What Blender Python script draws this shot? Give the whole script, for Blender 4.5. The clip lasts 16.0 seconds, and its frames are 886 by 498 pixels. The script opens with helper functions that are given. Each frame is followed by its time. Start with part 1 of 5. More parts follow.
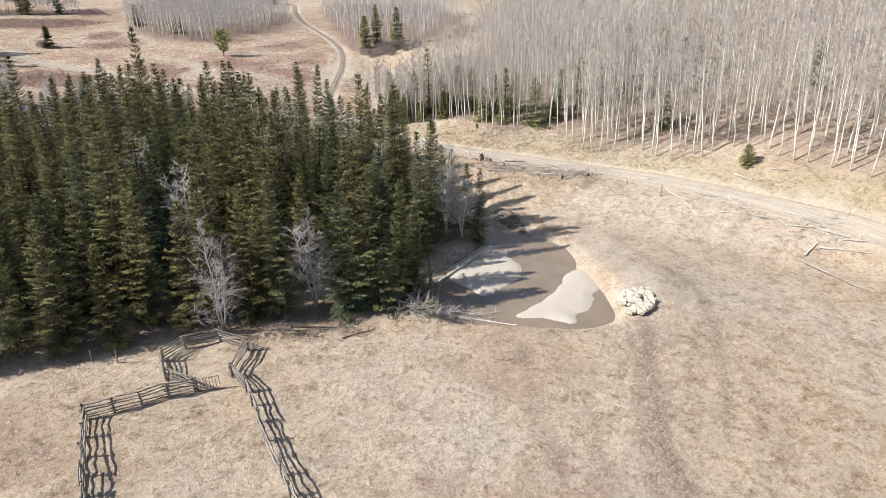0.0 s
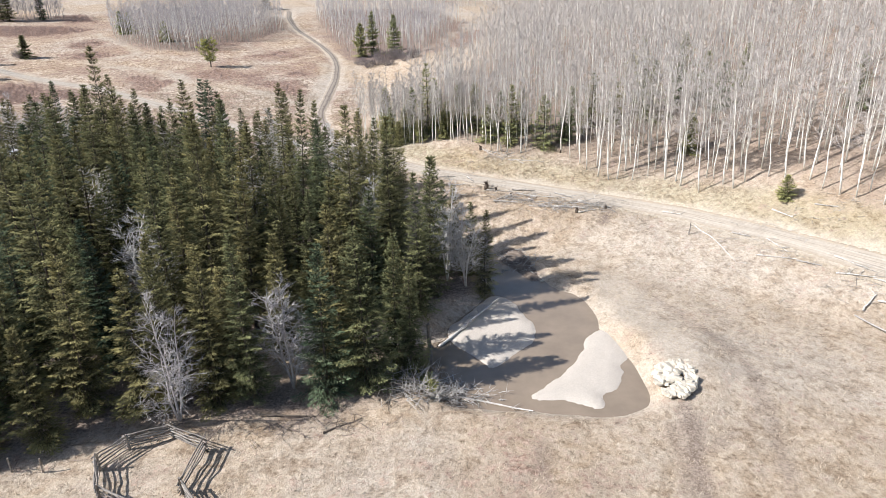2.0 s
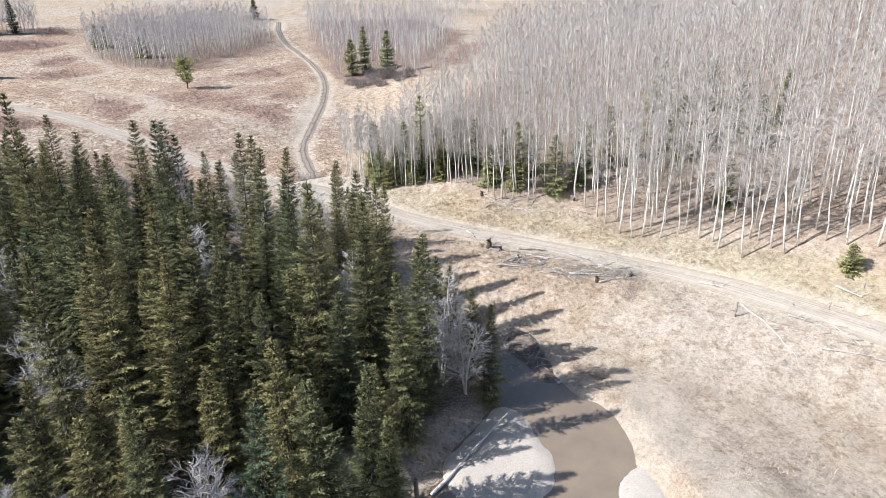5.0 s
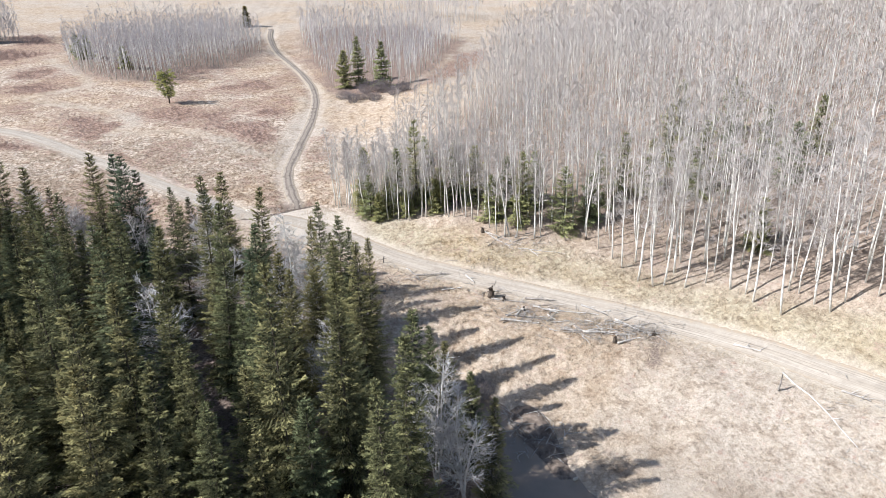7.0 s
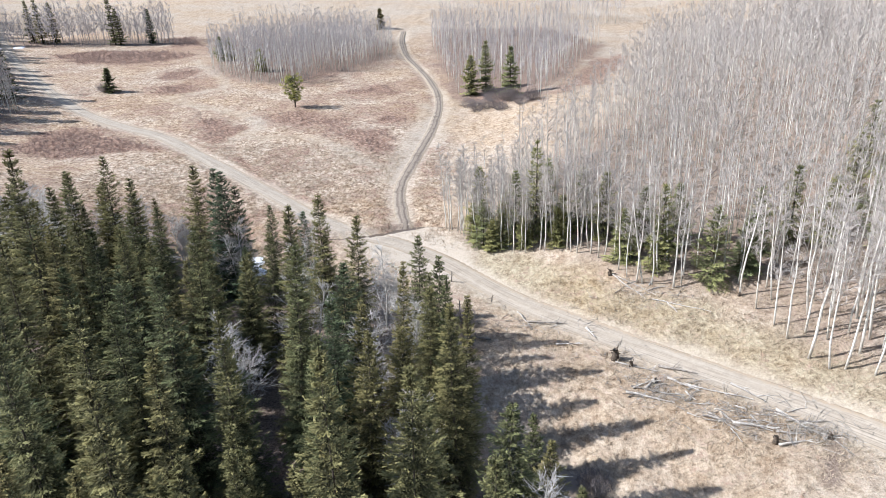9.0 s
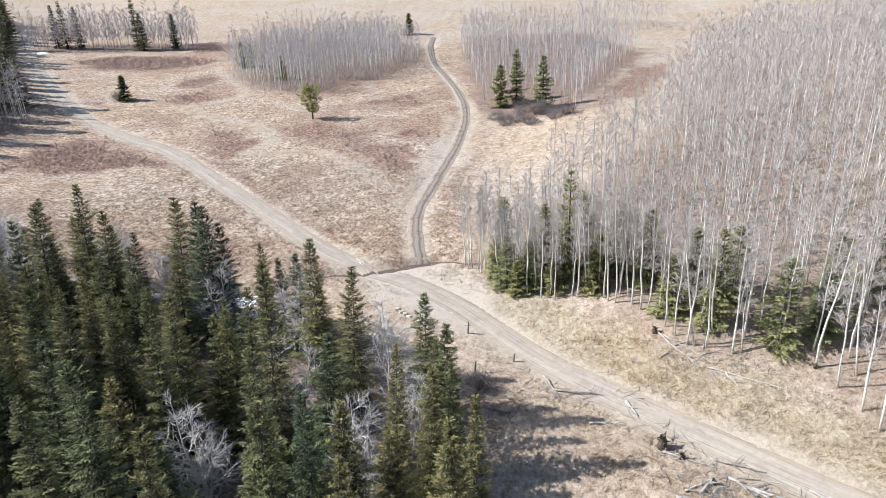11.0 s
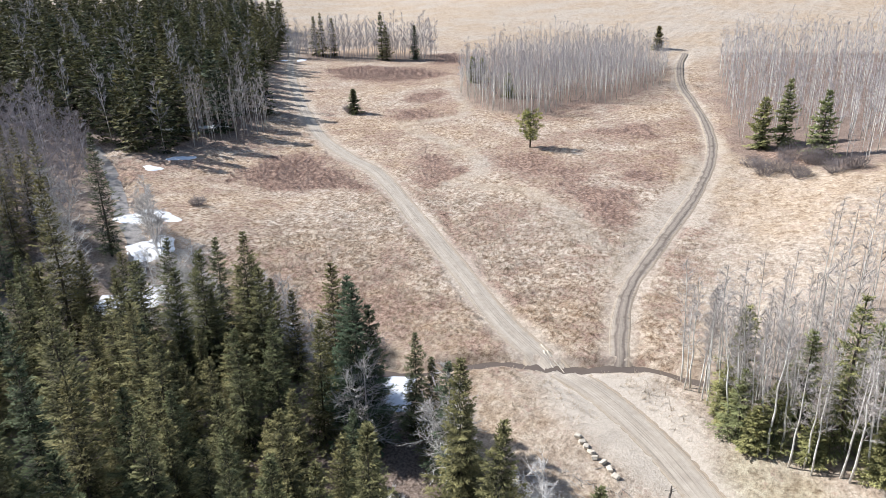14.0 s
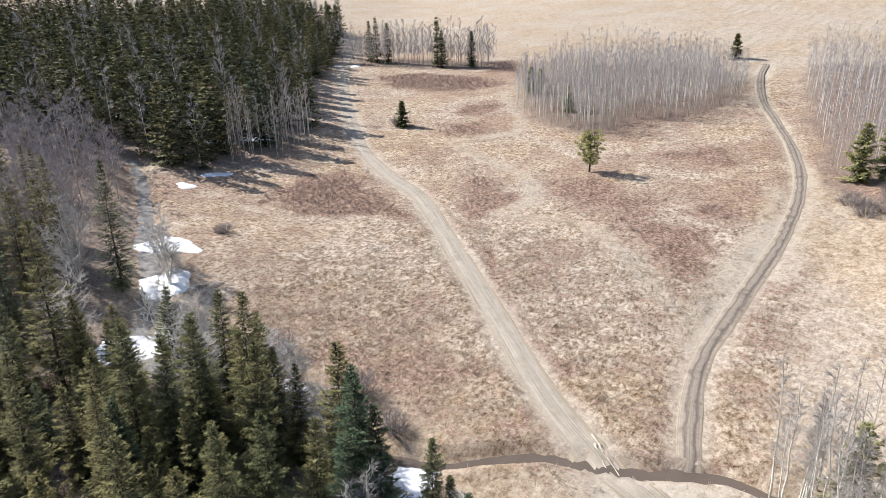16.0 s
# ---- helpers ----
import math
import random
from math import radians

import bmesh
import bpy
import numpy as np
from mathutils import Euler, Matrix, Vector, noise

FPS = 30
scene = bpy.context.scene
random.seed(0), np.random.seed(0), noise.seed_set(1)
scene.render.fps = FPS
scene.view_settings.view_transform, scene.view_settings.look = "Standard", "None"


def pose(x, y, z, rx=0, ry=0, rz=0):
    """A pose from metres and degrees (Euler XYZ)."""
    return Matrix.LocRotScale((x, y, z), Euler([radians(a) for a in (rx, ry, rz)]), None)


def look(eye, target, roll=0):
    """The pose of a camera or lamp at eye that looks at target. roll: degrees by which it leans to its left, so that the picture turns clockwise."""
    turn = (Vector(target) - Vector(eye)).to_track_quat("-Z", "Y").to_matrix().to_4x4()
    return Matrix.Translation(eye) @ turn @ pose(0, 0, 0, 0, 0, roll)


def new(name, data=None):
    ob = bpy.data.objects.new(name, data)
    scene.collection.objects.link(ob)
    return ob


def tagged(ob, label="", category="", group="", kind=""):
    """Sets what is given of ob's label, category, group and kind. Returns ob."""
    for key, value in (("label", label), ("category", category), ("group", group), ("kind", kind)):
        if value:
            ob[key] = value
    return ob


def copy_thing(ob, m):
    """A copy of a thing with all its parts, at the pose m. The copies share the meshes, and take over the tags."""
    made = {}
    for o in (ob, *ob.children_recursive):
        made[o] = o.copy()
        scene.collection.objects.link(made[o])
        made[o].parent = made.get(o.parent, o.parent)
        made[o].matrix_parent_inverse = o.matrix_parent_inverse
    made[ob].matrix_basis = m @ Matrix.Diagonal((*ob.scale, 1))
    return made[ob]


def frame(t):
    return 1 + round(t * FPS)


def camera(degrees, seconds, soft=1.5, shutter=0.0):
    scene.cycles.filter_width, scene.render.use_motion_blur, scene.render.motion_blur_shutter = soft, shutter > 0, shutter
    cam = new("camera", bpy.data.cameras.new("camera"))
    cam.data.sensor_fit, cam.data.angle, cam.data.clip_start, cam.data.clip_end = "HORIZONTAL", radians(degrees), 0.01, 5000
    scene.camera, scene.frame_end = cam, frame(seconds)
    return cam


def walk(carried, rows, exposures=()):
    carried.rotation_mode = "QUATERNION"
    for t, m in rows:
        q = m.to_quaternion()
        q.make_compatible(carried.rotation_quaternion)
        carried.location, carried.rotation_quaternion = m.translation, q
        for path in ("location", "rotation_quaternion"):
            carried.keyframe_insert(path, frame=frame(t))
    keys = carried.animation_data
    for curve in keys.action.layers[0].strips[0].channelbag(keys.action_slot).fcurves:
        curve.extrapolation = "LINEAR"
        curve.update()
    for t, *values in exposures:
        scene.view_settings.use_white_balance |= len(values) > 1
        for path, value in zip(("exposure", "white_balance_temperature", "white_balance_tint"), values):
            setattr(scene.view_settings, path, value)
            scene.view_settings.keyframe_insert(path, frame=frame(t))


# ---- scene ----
cam = camera(70.9, 16.0, soft=0.7)
METRES, EYE, TILT, LEAN, TURN = 80.0, 27.4, 2.0, 0.0, -3.8
EXPOSURE = 0.72
ROWS = [
    (0.0, 0.0, 0.0, 0.0, -0.74, -24.81, 1.6),
    (0.5, -0.0001, 0.0324, 0.0012, -0.76, -24.77, 1.61),
    (1.0, 0.0001, 0.0649, 0.0032, -0.77, -24.73, 1.64),
    (1.5, 0.0002, 0.0976, 0.0061, -0.78, -24.72, 1.65),
    (2.0, 0.0008, 0.1292, 0.01, -0.79, -24.71, 1.68),
    (2.5, 0.0019, 0.1604, 0.0141, -0.79, -24.69, 1.68),
    (3.0, 0.0037, 0.1898, 0.0191, -0.78, -24.68, 1.72),
    (3.5, 0.0054, 0.2189, 0.0238, -0.8, -24.64, 1.78),
    (4.0, 0.0063, 0.2492, 0.0273, -0.86, -24.61, 1.73),
    (6.5, 0.0155, 0.3997, 0.0464, -0.93, -24.46, 1.76),
    (7.0, 0.0171, 0.4305, 0.0488, -0.92, -24.45, 1.79),
    (7.5, 0.0186, 0.4612, 0.0499, -0.88, -24.42, 1.81),
    (8.0, 0.0189, 0.4913, 0.0496, 4.09, -24.2, 2.2),
    (8.5, 0.0211, 0.5206, 0.0486, 8.9, -24.06, 2.6),
    (11.0, 0.0124, 0.6742, 0.0476, 13.86, -23.54, 2.77),
    (11.5, 0.0083, 0.7065, 0.05, 20.53, -23.13, 3.07),
    (12.0, 0.0041, 0.738, 0.0532, 26.82, -22.76, 3.35),
    (12.5, -0.0011, 0.7684, 0.0576, 30.85, -22.5, 3.43),
    (13.0, -0.0081, 0.7989, 0.0617, 31.88, -22.38, 3.38),
    (13.5, -0.0178, 0.8289, 0.0651, 32.95, -22.26, 3.37),
    (14.0, -0.0293, 0.8586, 0.0686, 35.27, -22.06, 3.37),
    (14.5, -0.0421, 0.8878, 0.0732, 38.05, -21.94, 3.38),
    (15.0, -0.0563, 0.9179, 0.0781, 40.34, -21.82, 3.37),
    (15.5, -0.0717, 0.9464, 0.0821, 40.84, -21.79, 3.37),
    (16.0, -0.088, 0.974, 0.0851, 40.8, -21.77, 3.32),
]
walk(cam, [(t, pose(0, 0, EYE, TILT, LEAN, TURN) @ pose(METRES * x, METRES * y, METRES * z, 90 + pitch, roll, yaw)) for t, x, y, z, yaw, pitch, roll in ROWS],
     exposures=[(0.0, EXPOSURE - 0.14, 6500, 10), (2.5, EXPOSURE, 6100, 10), (3.5, EXPOSURE, 6000, 10), (8.5, EXPOSURE, 6000, 10), (11.0, EXPOSURE - 0.06, 6000, 10), (13.5, EXPOSURE - 0.08, 6050, 10), (16.0, EXPOSURE - 0.08, 6380, 10)])

# ---- light ----
SUN_EL, SUN_AZ = 40.0, 261.0            # degrees above the horizon, clockwise from +y
world = bpy.data.worlds.new("sky")
scene.world = world
world.use_nodes = True
sky = world.node_tree.nodes.new("ShaderNodeTexSky")
sky.sky_type, sky.sun_disc = "NISHITA", False
sky.sun_elevation, sky.sun_rotation = radians(SUN_EL), radians(SUN_AZ)
back = world.node_tree.nodes["Background"]
back.inputs["Strength"].default_value = 0.086
world.node_tree.links.new(sky.outputs["Color"], back.inputs["Color"])
sun = new("sun", bpy.data.lights.new("sun", "SUN"))
sun.data.energy, sun.data.angle, sun.data.color = 5.0, radians(0.53), (1.0, 0.96, 0.92)
toward = Vector((math.sin(radians(SUN_AZ)) * math.cos(radians(SUN_EL)), math.cos(radians(SUN_AZ)) * math.cos(radians(SUN_EL)), math.sin(radians(SUN_EL))))
sun.matrix_world = look(toward * 300, (0, 0, 0))


# ---- materials ----
def material(name, rough=0.9, spec=0.3):
    m = bpy.data.materials.new(name)
    m.use_nodes = True
    p = m.node_tree.nodes["Principled BSDF"]
    p.inputs["Roughness"].default_value = rough
    p.inputs["Specular IOR Level"].default_value = spec
    return m, m.node_tree.nodes, m.node_tree.links, p


def mix(nodes, links, fac, a, b, blend="MIX"):
    n = nodes.new("ShaderNodeMix")
    n.data_type, n.blend_type = "RGBA", blend
    for socket, value in ((n.inputs["Factor"], fac), (n.inputs["A"], a), (n.inputs["B"], b)):
        if isinstance(value, bpy.types.NodeSocket):
            links.new(value, socket)
        elif isinstance(value, tuple):
            socket.default_value = (*value, 1) if len(value) == 3 else value
        else:
            socket.default_value = value
    return n.outputs["Result"]


def noise_of(nodes, links, scale, detail=4.0, rough=0.6, vector=None, stretch=None):
    n = nodes.new("ShaderNodeTexNoise")
    n.inputs["Scale"].default_value, n.inputs["Detail"].default_value, n.inputs["Roughness"].default_value = scale, detail, rough
    if vector is None:
        vector = nodes.new("ShaderNodeNewGeometry").outputs["Position"]
    if stretch:
        mp = nodes.new("ShaderNodeMapping")
        mp.inputs["Scale"].default_value = stretch
        links.new(vector, mp.inputs["Vector"])
        vector = mp.outputs["Vector"]
    links.new(vector, n.inputs["Vector"])
    return n.outputs["Fac"]


def ramp(nodes, links, fac, *stops):
    n = nodes.new("ShaderNodeValToRGB")
    while len(n.color_ramp.elements) < len(stops):
        n.color_ramp.elements.new(0.5)
    for e, (at, c) in zip(n.color_ramp.elements, stops):
        e.position, e.color = at, (*c, 1) if isinstance(c, tuple) else (c, c, c, 1)
    links.new(fac, n.inputs["Fac"])
    return n.outputs["Color"]


def bump(nodes, links, p, height, strength, distance):
    b = nodes.new("ShaderNodeBump")
    b.inputs["Strength"].default_value, b.inputs["Distance"].default_value = strength, distance
    links.new(height, b.inputs["Height"])
    links.new(b.outputs["Normal"], p.inputs["Normal"])


def ground_material():
    m, n, l, p = material("dry_grass_ground", 0.95, 0.1)
    big = noise_of(n, l, 0.045, 5, 0.6)
    mid = noise_of(n, l, 0.55, 8, 0.72)
    clump = noise_of(n, l, 1.7, 7, 0.75)
    fine = noise_of(n, l, 5.0, 8, 0.8)
    hair = noise_of(n, l, 11.0, 5, 0.8, stretch=(1.0, 0.45, 1.0))
    straw = ramp(n, l, mid, (0.33, (0.36, 0.268, 0.180)), (0.46, (0.49, 0.39, 0.280)), (0.56, (0.59, 0.49, 0.370)), (0.7, (0.68, 0.595, 0.465)))
    grey = ramp(n, l, mid, (0.33, (0.42, 0.35, 0.275)), (0.5, (0.56, 0.49, 0.40)), (0.68, (0.66, 0.595, 0.505)))
    c = mix(n, l, ramp(n, l, big, (0.42, 0.0), (0.6, 0.9)), straw, grey)
    c = mix(n, l, 0.75, c, ramp(n, l, clump, (0.34, (0.42, 0.36, 0.32)), (0.45, (0.82, 0.79, 0.77)), (0.55, (1.08, 1.08, 1.08))), "MULTIPLY")
    c = mix(n, l, 0.9, c, ramp(n, l, fine, (0.30, 0.36), (0.45, 0.84), (0.56, 1.08)), "MULTIPLY")
    c = mix(n, l, 0.55, c, ramp(n, l, hair, (0.32, 0.35), (0.52, 0.9), (0.7, 1.0)), "MULTIPLY")
    at = n.new("ShaderNodeAttribute")
    at.attribute_name = "cover"
    sep = n.new("ShaderNodeSeparateColor")
    l.new(at.outputs["Color"], sep.inputs["Color"])
    rust = noise_of(n, l, 2.2, 6, 0.72)
    shrub = ramp(n, l, rust, (0.36, (0.07, 0.043, 0.033)), (0.45, (0.18, 0.113, 0.084)), (0.54, (0.31, 0.205, 0.155)), (0.64, (0.50, 0.37, 0.285)))
    litter = ramp(n, l, fine, (0.32, (0.05, 0.036, 0.029)), (0.46, (0.18, 0.135, 0.108)), (0.57, (0.33, 0.262, 0.215)), (0.7, (0.50, 0.415, 0.35)))
    dust = ramp(n, l, fine, (0.3, (0.38, 0.325, 0.26)), (0.5, (0.52, 0.455, 0.375)), (0.7, (0.62, 0.555, 0.47)))
    shag = noise_of(n, l, 1.15, 4, 0.62)
    shag2 = noise_of(n, l, 2.9, 4, 0.62, stretch=(1.0, 0.6, 1.0))
    c = mix(n, l, at.outputs["Alpha"], c, mix(n, l, 1.0, mix(n, l, 1.0, c, ramp(n, l, shag, (0.40, (0.74, 0.67, 0.62)), (0.58, (1.14, 1.15, 1.16))), "MULTIPLY"), ramp(n, l, shag2, (0.40, (0.58, 0.52, 0.48)), (0.47, (0.95, 0.93, 0.92)), (0.58, (1.22, 1.22, 1.22))), "MULTIPLY"))
    verge = n.new("ShaderNodeAttribute")
    verge.attribute_name = "verge"
    c = mix(n, l, verge.outputs["Fac"], c, mix(n, l, 1.0, c, (0.875, 0.895, 0.80), "MULTIPLY"))
    total = sep.outputs["Red"]
    for source, gain, less in ((total, 0.36, -0.925), (mid, 1.0, None), (clump, 1.0, None), (fine, 0.6, None)):
        add = n.new("ShaderNodeMath")
        add.operation = "MULTIPLY_ADD"
        l.new(source, add.inputs[0])
        add.inputs[1].default_value = gain
        if less is None:
            l.new(total, add.inputs[2])
        else:
            add.inputs[2].default_value = less
        total = add.outputs[0]
    c = mix(n, l, ramp(n, l, total, (0.45, 0.0), (0.53, 0.5), (0.66, 0.95)), c, shrub)
    c = mix(n, l, sep.outputs["Green"], c, litter)
    c = mix(n, l, sep.outputs["Blue"], c, dust)
    l.new(c, p.inputs["Base Color"])
    bump(n, l, p, mix(n, l, 0.5, clump, fine), 0.7, 0.25)
    return m


def plain_material(name, lo, hi, scale=2.0, rough=0.9, relief=0.3, depth=0.05, per_object=0.25, stretch=None, spec=0.2, local=False):
    m, n, l, p = material(name, rough, spec)
    vec = n.new("ShaderNodeTexCoord").outputs["Object"] if local else None
    f = noise_of(n, l, scale, 6, 0.7, vector=vec, stretch=stretch)
    c = ramp(n, l, f, (0.3, lo), (0.7, hi))
    if per_object:
        info = n.new("ShaderNodeObjectInfo").outputs["Random"]
        c = mix(n, l, 1.0, c, ramp(n, l, info, (0.0, 1.0 - per_object), (1.0, 1.0)), "MULTIPLY")
    l.new(c, p.inputs["Base Color"])
    if relief:
        bump(n, l, p, f, relief, depth)
    return m


def needle_material(name, dark, light, olive, blue, mass=False):
    """Needles: crown shade and old growth painted dark near the stem, lighter at the tips; each tree has its own tint.
    """
    m, n, l, p = material(name, 0.75, 0.15)
    if mass:
        tint = n.new("ShaderNodeAttribute")
        tint.attribute_name = "tint"
        info = tint.outputs["Fac"]
    else:
        info = n.new("ShaderNodeObjectInfo").outputs["Random"]
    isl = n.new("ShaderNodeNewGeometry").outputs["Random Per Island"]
    tipward = n.new("ShaderNodeAttribute")
    tipward.attribute_name = "tipward"
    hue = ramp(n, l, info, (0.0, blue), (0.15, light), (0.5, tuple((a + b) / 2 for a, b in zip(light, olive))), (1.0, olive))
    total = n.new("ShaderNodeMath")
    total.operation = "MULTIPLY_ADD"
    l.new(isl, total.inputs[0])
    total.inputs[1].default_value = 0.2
    l.new(tipward.outputs["Fac"], total.inputs[2])
    # inner needles go near-black: shade inside the crown, on top of old growth
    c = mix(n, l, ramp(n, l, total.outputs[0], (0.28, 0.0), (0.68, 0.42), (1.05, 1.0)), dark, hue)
    f = noise_of(n, l, 1.3, 3, 0.6)
    c = mix(n, l, 0.4, c, ramp(n, l, f, (0.3, 0.5), (0.65, 1.0)), "MULTIPLY")
    l.new(c, p.inputs["Base Color"])
    thin = n.new("ShaderNodeBsdfTranslucent")
    l.new(c, thin.inputs["Color"])
    both = n.new("ShaderNodeMixShader")
    both.inputs[0].default_value = 0.14
    l.new(p.outputs[0], both.inputs[1])
    l.new(thin.outputs[0], both.inputs[2])
    l.new(both.outputs[0], n["Material Output"].inputs["Surface"])
    return m


def bark_white():
    m, n, l, p = material("aspen_bark", 0.8, 0.2)
    f = noise_of(n, l, 1.6, 5, 0.75, stretch=(1, 1, 3.0))
    g = noise_of(n, l, 0.35, 3, 0.5)
    c = ramp(n, l, f, (0.30, (0.05, 0.045, 0.04)), (0.38, (0.56, 0.53, 0.48)), (0.55, (0.80, 0.77, 0.71)), (0.8, (0.86, 0.84, 0.79)))
    c = mix(n, l, 0.5, c, ramp(n, l, g, (0.35, (0.78, 0.77, 0.72)), (0.65, (1.0, 1.0, 1.0))), "MULTIPLY")
    l.new(c, p.inputs["Base Color"])
    return m


def road_material(name, ruts, verge, wet):
    m, n, l, p = material(name, 0.92, 0.15)
    at = n.new("ShaderNodeAttribute")
    at.attribute_name = "across"
    lane = n.new("ShaderNodeAttribute")
    lane.attribute_name = "lane"
    lines = noise_of(n, l, 1.0, 4, 0.7, vector=lane.outputs["Vector"], stretch=(16, 0.10, 1))
    fine = noise_of(n, l, 2.4, 6, 0.75)
    along = noise_of(n, l, 0.5, 4, 0.6)
    wob = n.new("ShaderNodeMath")
    wob.operation = "MULTIPLY_ADD"
    l.new(along, wob.inputs[0])
    wob.inputs[1].default_value = 0.34
    l.new(at.outputs["Fac"], wob.inputs[2])
    tread = ramp(n, l, wob.outputs[0], (0.16, 0.0), (0.33, 0.25), (0.42, 1.0), (0.52, 0.5), (0.66, 0.35), (0.76, 1.0), (0.86, 0.35), (1.0, 0.0))
    c = mix(n, l, tread, verge, ruts)
    c = mix(n, l, ramp(n, l, along, (0.52, 0.0), (0.68, wet)), c, (0.17, 0.135, 0.105))
    rim = n.new("ShaderNodeMath")
    rim.operation = "MULTIPLY_ADD"
    l.new(fine, rim.inputs[0])
    rim.inputs[1].default_value = 0.45
    l.new(at.outputs["Fac"], rim.inputs[2])
    c = mix(n, l, ramp(n, l, rim.outputs[0], (0.20, 1.0), (0.34, 0.0), (0.95, 0.0), (1.09, 1.0)), c, (0.43, 0.35, 0.26))
    c = mix(n, l, 0.45, c, ramp(n, l, fine, (0.28, 0.55), (0.62, 1.0)), "MULTIPLY")
    c = mix(n, l, 0.75, c, ramp(n, l, lines, (0.34, 0.42), (0.48, 0.9), (0.62, 1.0)), "MULTIPLY")
    l.new(c, p.inputs["Base Color"])
    bump(n, l, p, mix(n, l, 0.5, fine, lines), 0.6, 0.1)
    return m


def water_material(name, color, rough, ripple):
    m, n, l, p = material(name, rough, 0.5)
    f = noise_of(n, l, 0.35, 4, 0.6)
    c = ramp(n, l, f, (0.35, color), (0.7, tuple(1.25 * v for v in color)))
    l.new(c, p.inputs["Base Color"])
    bump(n, l, p, noise_of(n, l, 5.0, 3, 0.5), ripple, 0.02)
    return m


GROUND = ground_material()
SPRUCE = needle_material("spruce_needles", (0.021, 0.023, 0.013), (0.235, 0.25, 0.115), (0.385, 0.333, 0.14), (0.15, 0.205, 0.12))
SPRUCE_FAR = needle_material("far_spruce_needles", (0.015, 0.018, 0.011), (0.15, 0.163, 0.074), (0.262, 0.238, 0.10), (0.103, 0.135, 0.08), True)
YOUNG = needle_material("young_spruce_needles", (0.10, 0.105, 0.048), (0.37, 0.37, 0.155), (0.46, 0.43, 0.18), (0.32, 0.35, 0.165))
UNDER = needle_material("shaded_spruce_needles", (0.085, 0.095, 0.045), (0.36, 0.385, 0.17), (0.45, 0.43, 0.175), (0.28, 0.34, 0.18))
PINE = needle_material("pine_needles", (0.12, 0.14, 0.045), (0.42, 0.44, 0.14), (0.50, 0.49, 0.16), (0.36, 0.40, 0.15))
BARK = plain_material("spruce_bark", (0.05, 0.04, 0.032), (0.16, 0.13, 0.105), 4.0, stretch=(3, 3, 0.6))
WHITE = bark_white()
POPLAR = plain_material("poplar_twigs", (0.34, 0.315, 0.315), (0.56, 0.525, 0.52), 0.8, relief=0, per_object=0)
TWIG = plain_material("aspen_twigs", (0.41, 0.37, 0.338), (0.61, 0.56, 0.515), 1.0, relief=0, per_object=0.15)
GREYWOOD = plain_material("bare_grey_branches", (0.36, 0.335, 0.325), (0.62, 0.59, 0.57), 2.5, relief=0)
PALEWOOD = plain_material("pale_bare_branches", (0.52, 0.49, 0.46), (0.80, 0.765, 0.72), 2.5, relief=0)
SHRUBWOOD = plain_material("shrub_twigs", (0.16, 0.12, 0.10), (0.33, 0.27, 0.23), 2.0, relief=0)
BUSHWOOD = plain_material("bush_twigs", (0.15, 0.125, 0.118), (0.34, 0.30, 0.29), 1.5, relief=0, per_object=0.3)
WILLOW = plain_material("willow_twigs", (0.23, 0.208, 0.212), (0.44, 0.405, 0.41), 1.2, relief=0, per_object=0)
LOGWOOD = plain_material("weathered_log", (0.30, 0.27, 0.24), (0.74, 0.70, 0.64), 3.0, stretch=(1, 1, 1), per_object=0.35)
RAILWOOD = plain_material("weathered_rail", (0.13, 0.11, 0.095), (0.46, 0.42, 0.37), 3.5, per_object=0.45)
DARKWOOD = plain_material("charred_stump", (0.03, 0.024, 0.02), (0.20, 0.16, 0.125), 5.0)
STONE = plain_material("pale_limestone", (0.47, 0.41, 0.325), (0.72, 0.655, 0.54), 3.0, per_object=0.2)
GRAVEL = plain_material("gravel", (0.36, 0.312, 0.26), (0.60, 0.54, 0.465), 11.0, relief=0.7, depth=0.05, per_object=0)
SNOW = plain_material("old_snow", (0.72, 0.74, 0.78), (0.86, 0.88, 0.90), 1.0, rough=0.6, per_object=0)
ICE = plain_material("grey_ice", (0.15, 0.138, 0.125), (0.33, 0.31, 0.29), 0.9, rough=0.6, per_object=0, relief=0.15)
WATER = water_material("silty_water", (0.22, 0.172, 0.125), 0.09, 0.10)
FORDWATER = water_material("muddy_water", (0.12, 0.095, 0.075), 0.15, 0.2)
MAINROAD = road_material("dirt_road", (0.49, 0.43, 0.355), (0.43, 0.37, 0.295), 0.2)
RUTROAD = road_material("rutted_mud_track", (0.20, 0.162, 0.135), (0.47, 0.405, 0.325), 0.7)
SOIL = plain_material("eroded_soil", (0.06, 0.045, 0.036), (0.30, 0.24, 0.19), 1.6, relief=0.9, depth=0.2, per_object=0)
TUFT = plain_material("dry_grass_blades", (0.34, 0.265, 0.185), (0.54, 0.455, 0.345), 0.8, relief=0, per_object=0)


# ---- geometry tools ----
def make_mesh(name, v, f, mat, smooth=False):
    """A mesh from an array of places and an array of triangles."""
    v, f = np.asarray(v, np.float32).reshape(-1, 3), np.asarray(f, np.int32).reshape(-1, 3)
    me = bpy.data.meshes.new(name)
    me.vertices.add(len(v))
    me.vertices.foreach_set("co", v.ravel())
    me.loops.add(f.size)
    me.loops.foreach_set("vertex_index", f.ravel())
    me.polygons.add(len(f))
    me.polygons.foreach_set("loop_start", np.arange(0, f.size, 3, dtype=np.int32))
    me.materials.append(mat)
    me.update(calc_edges=True)
    if smooth:
        me.polygons.foreach_set("use_smooth", np.ones(len(f), bool))
    return me


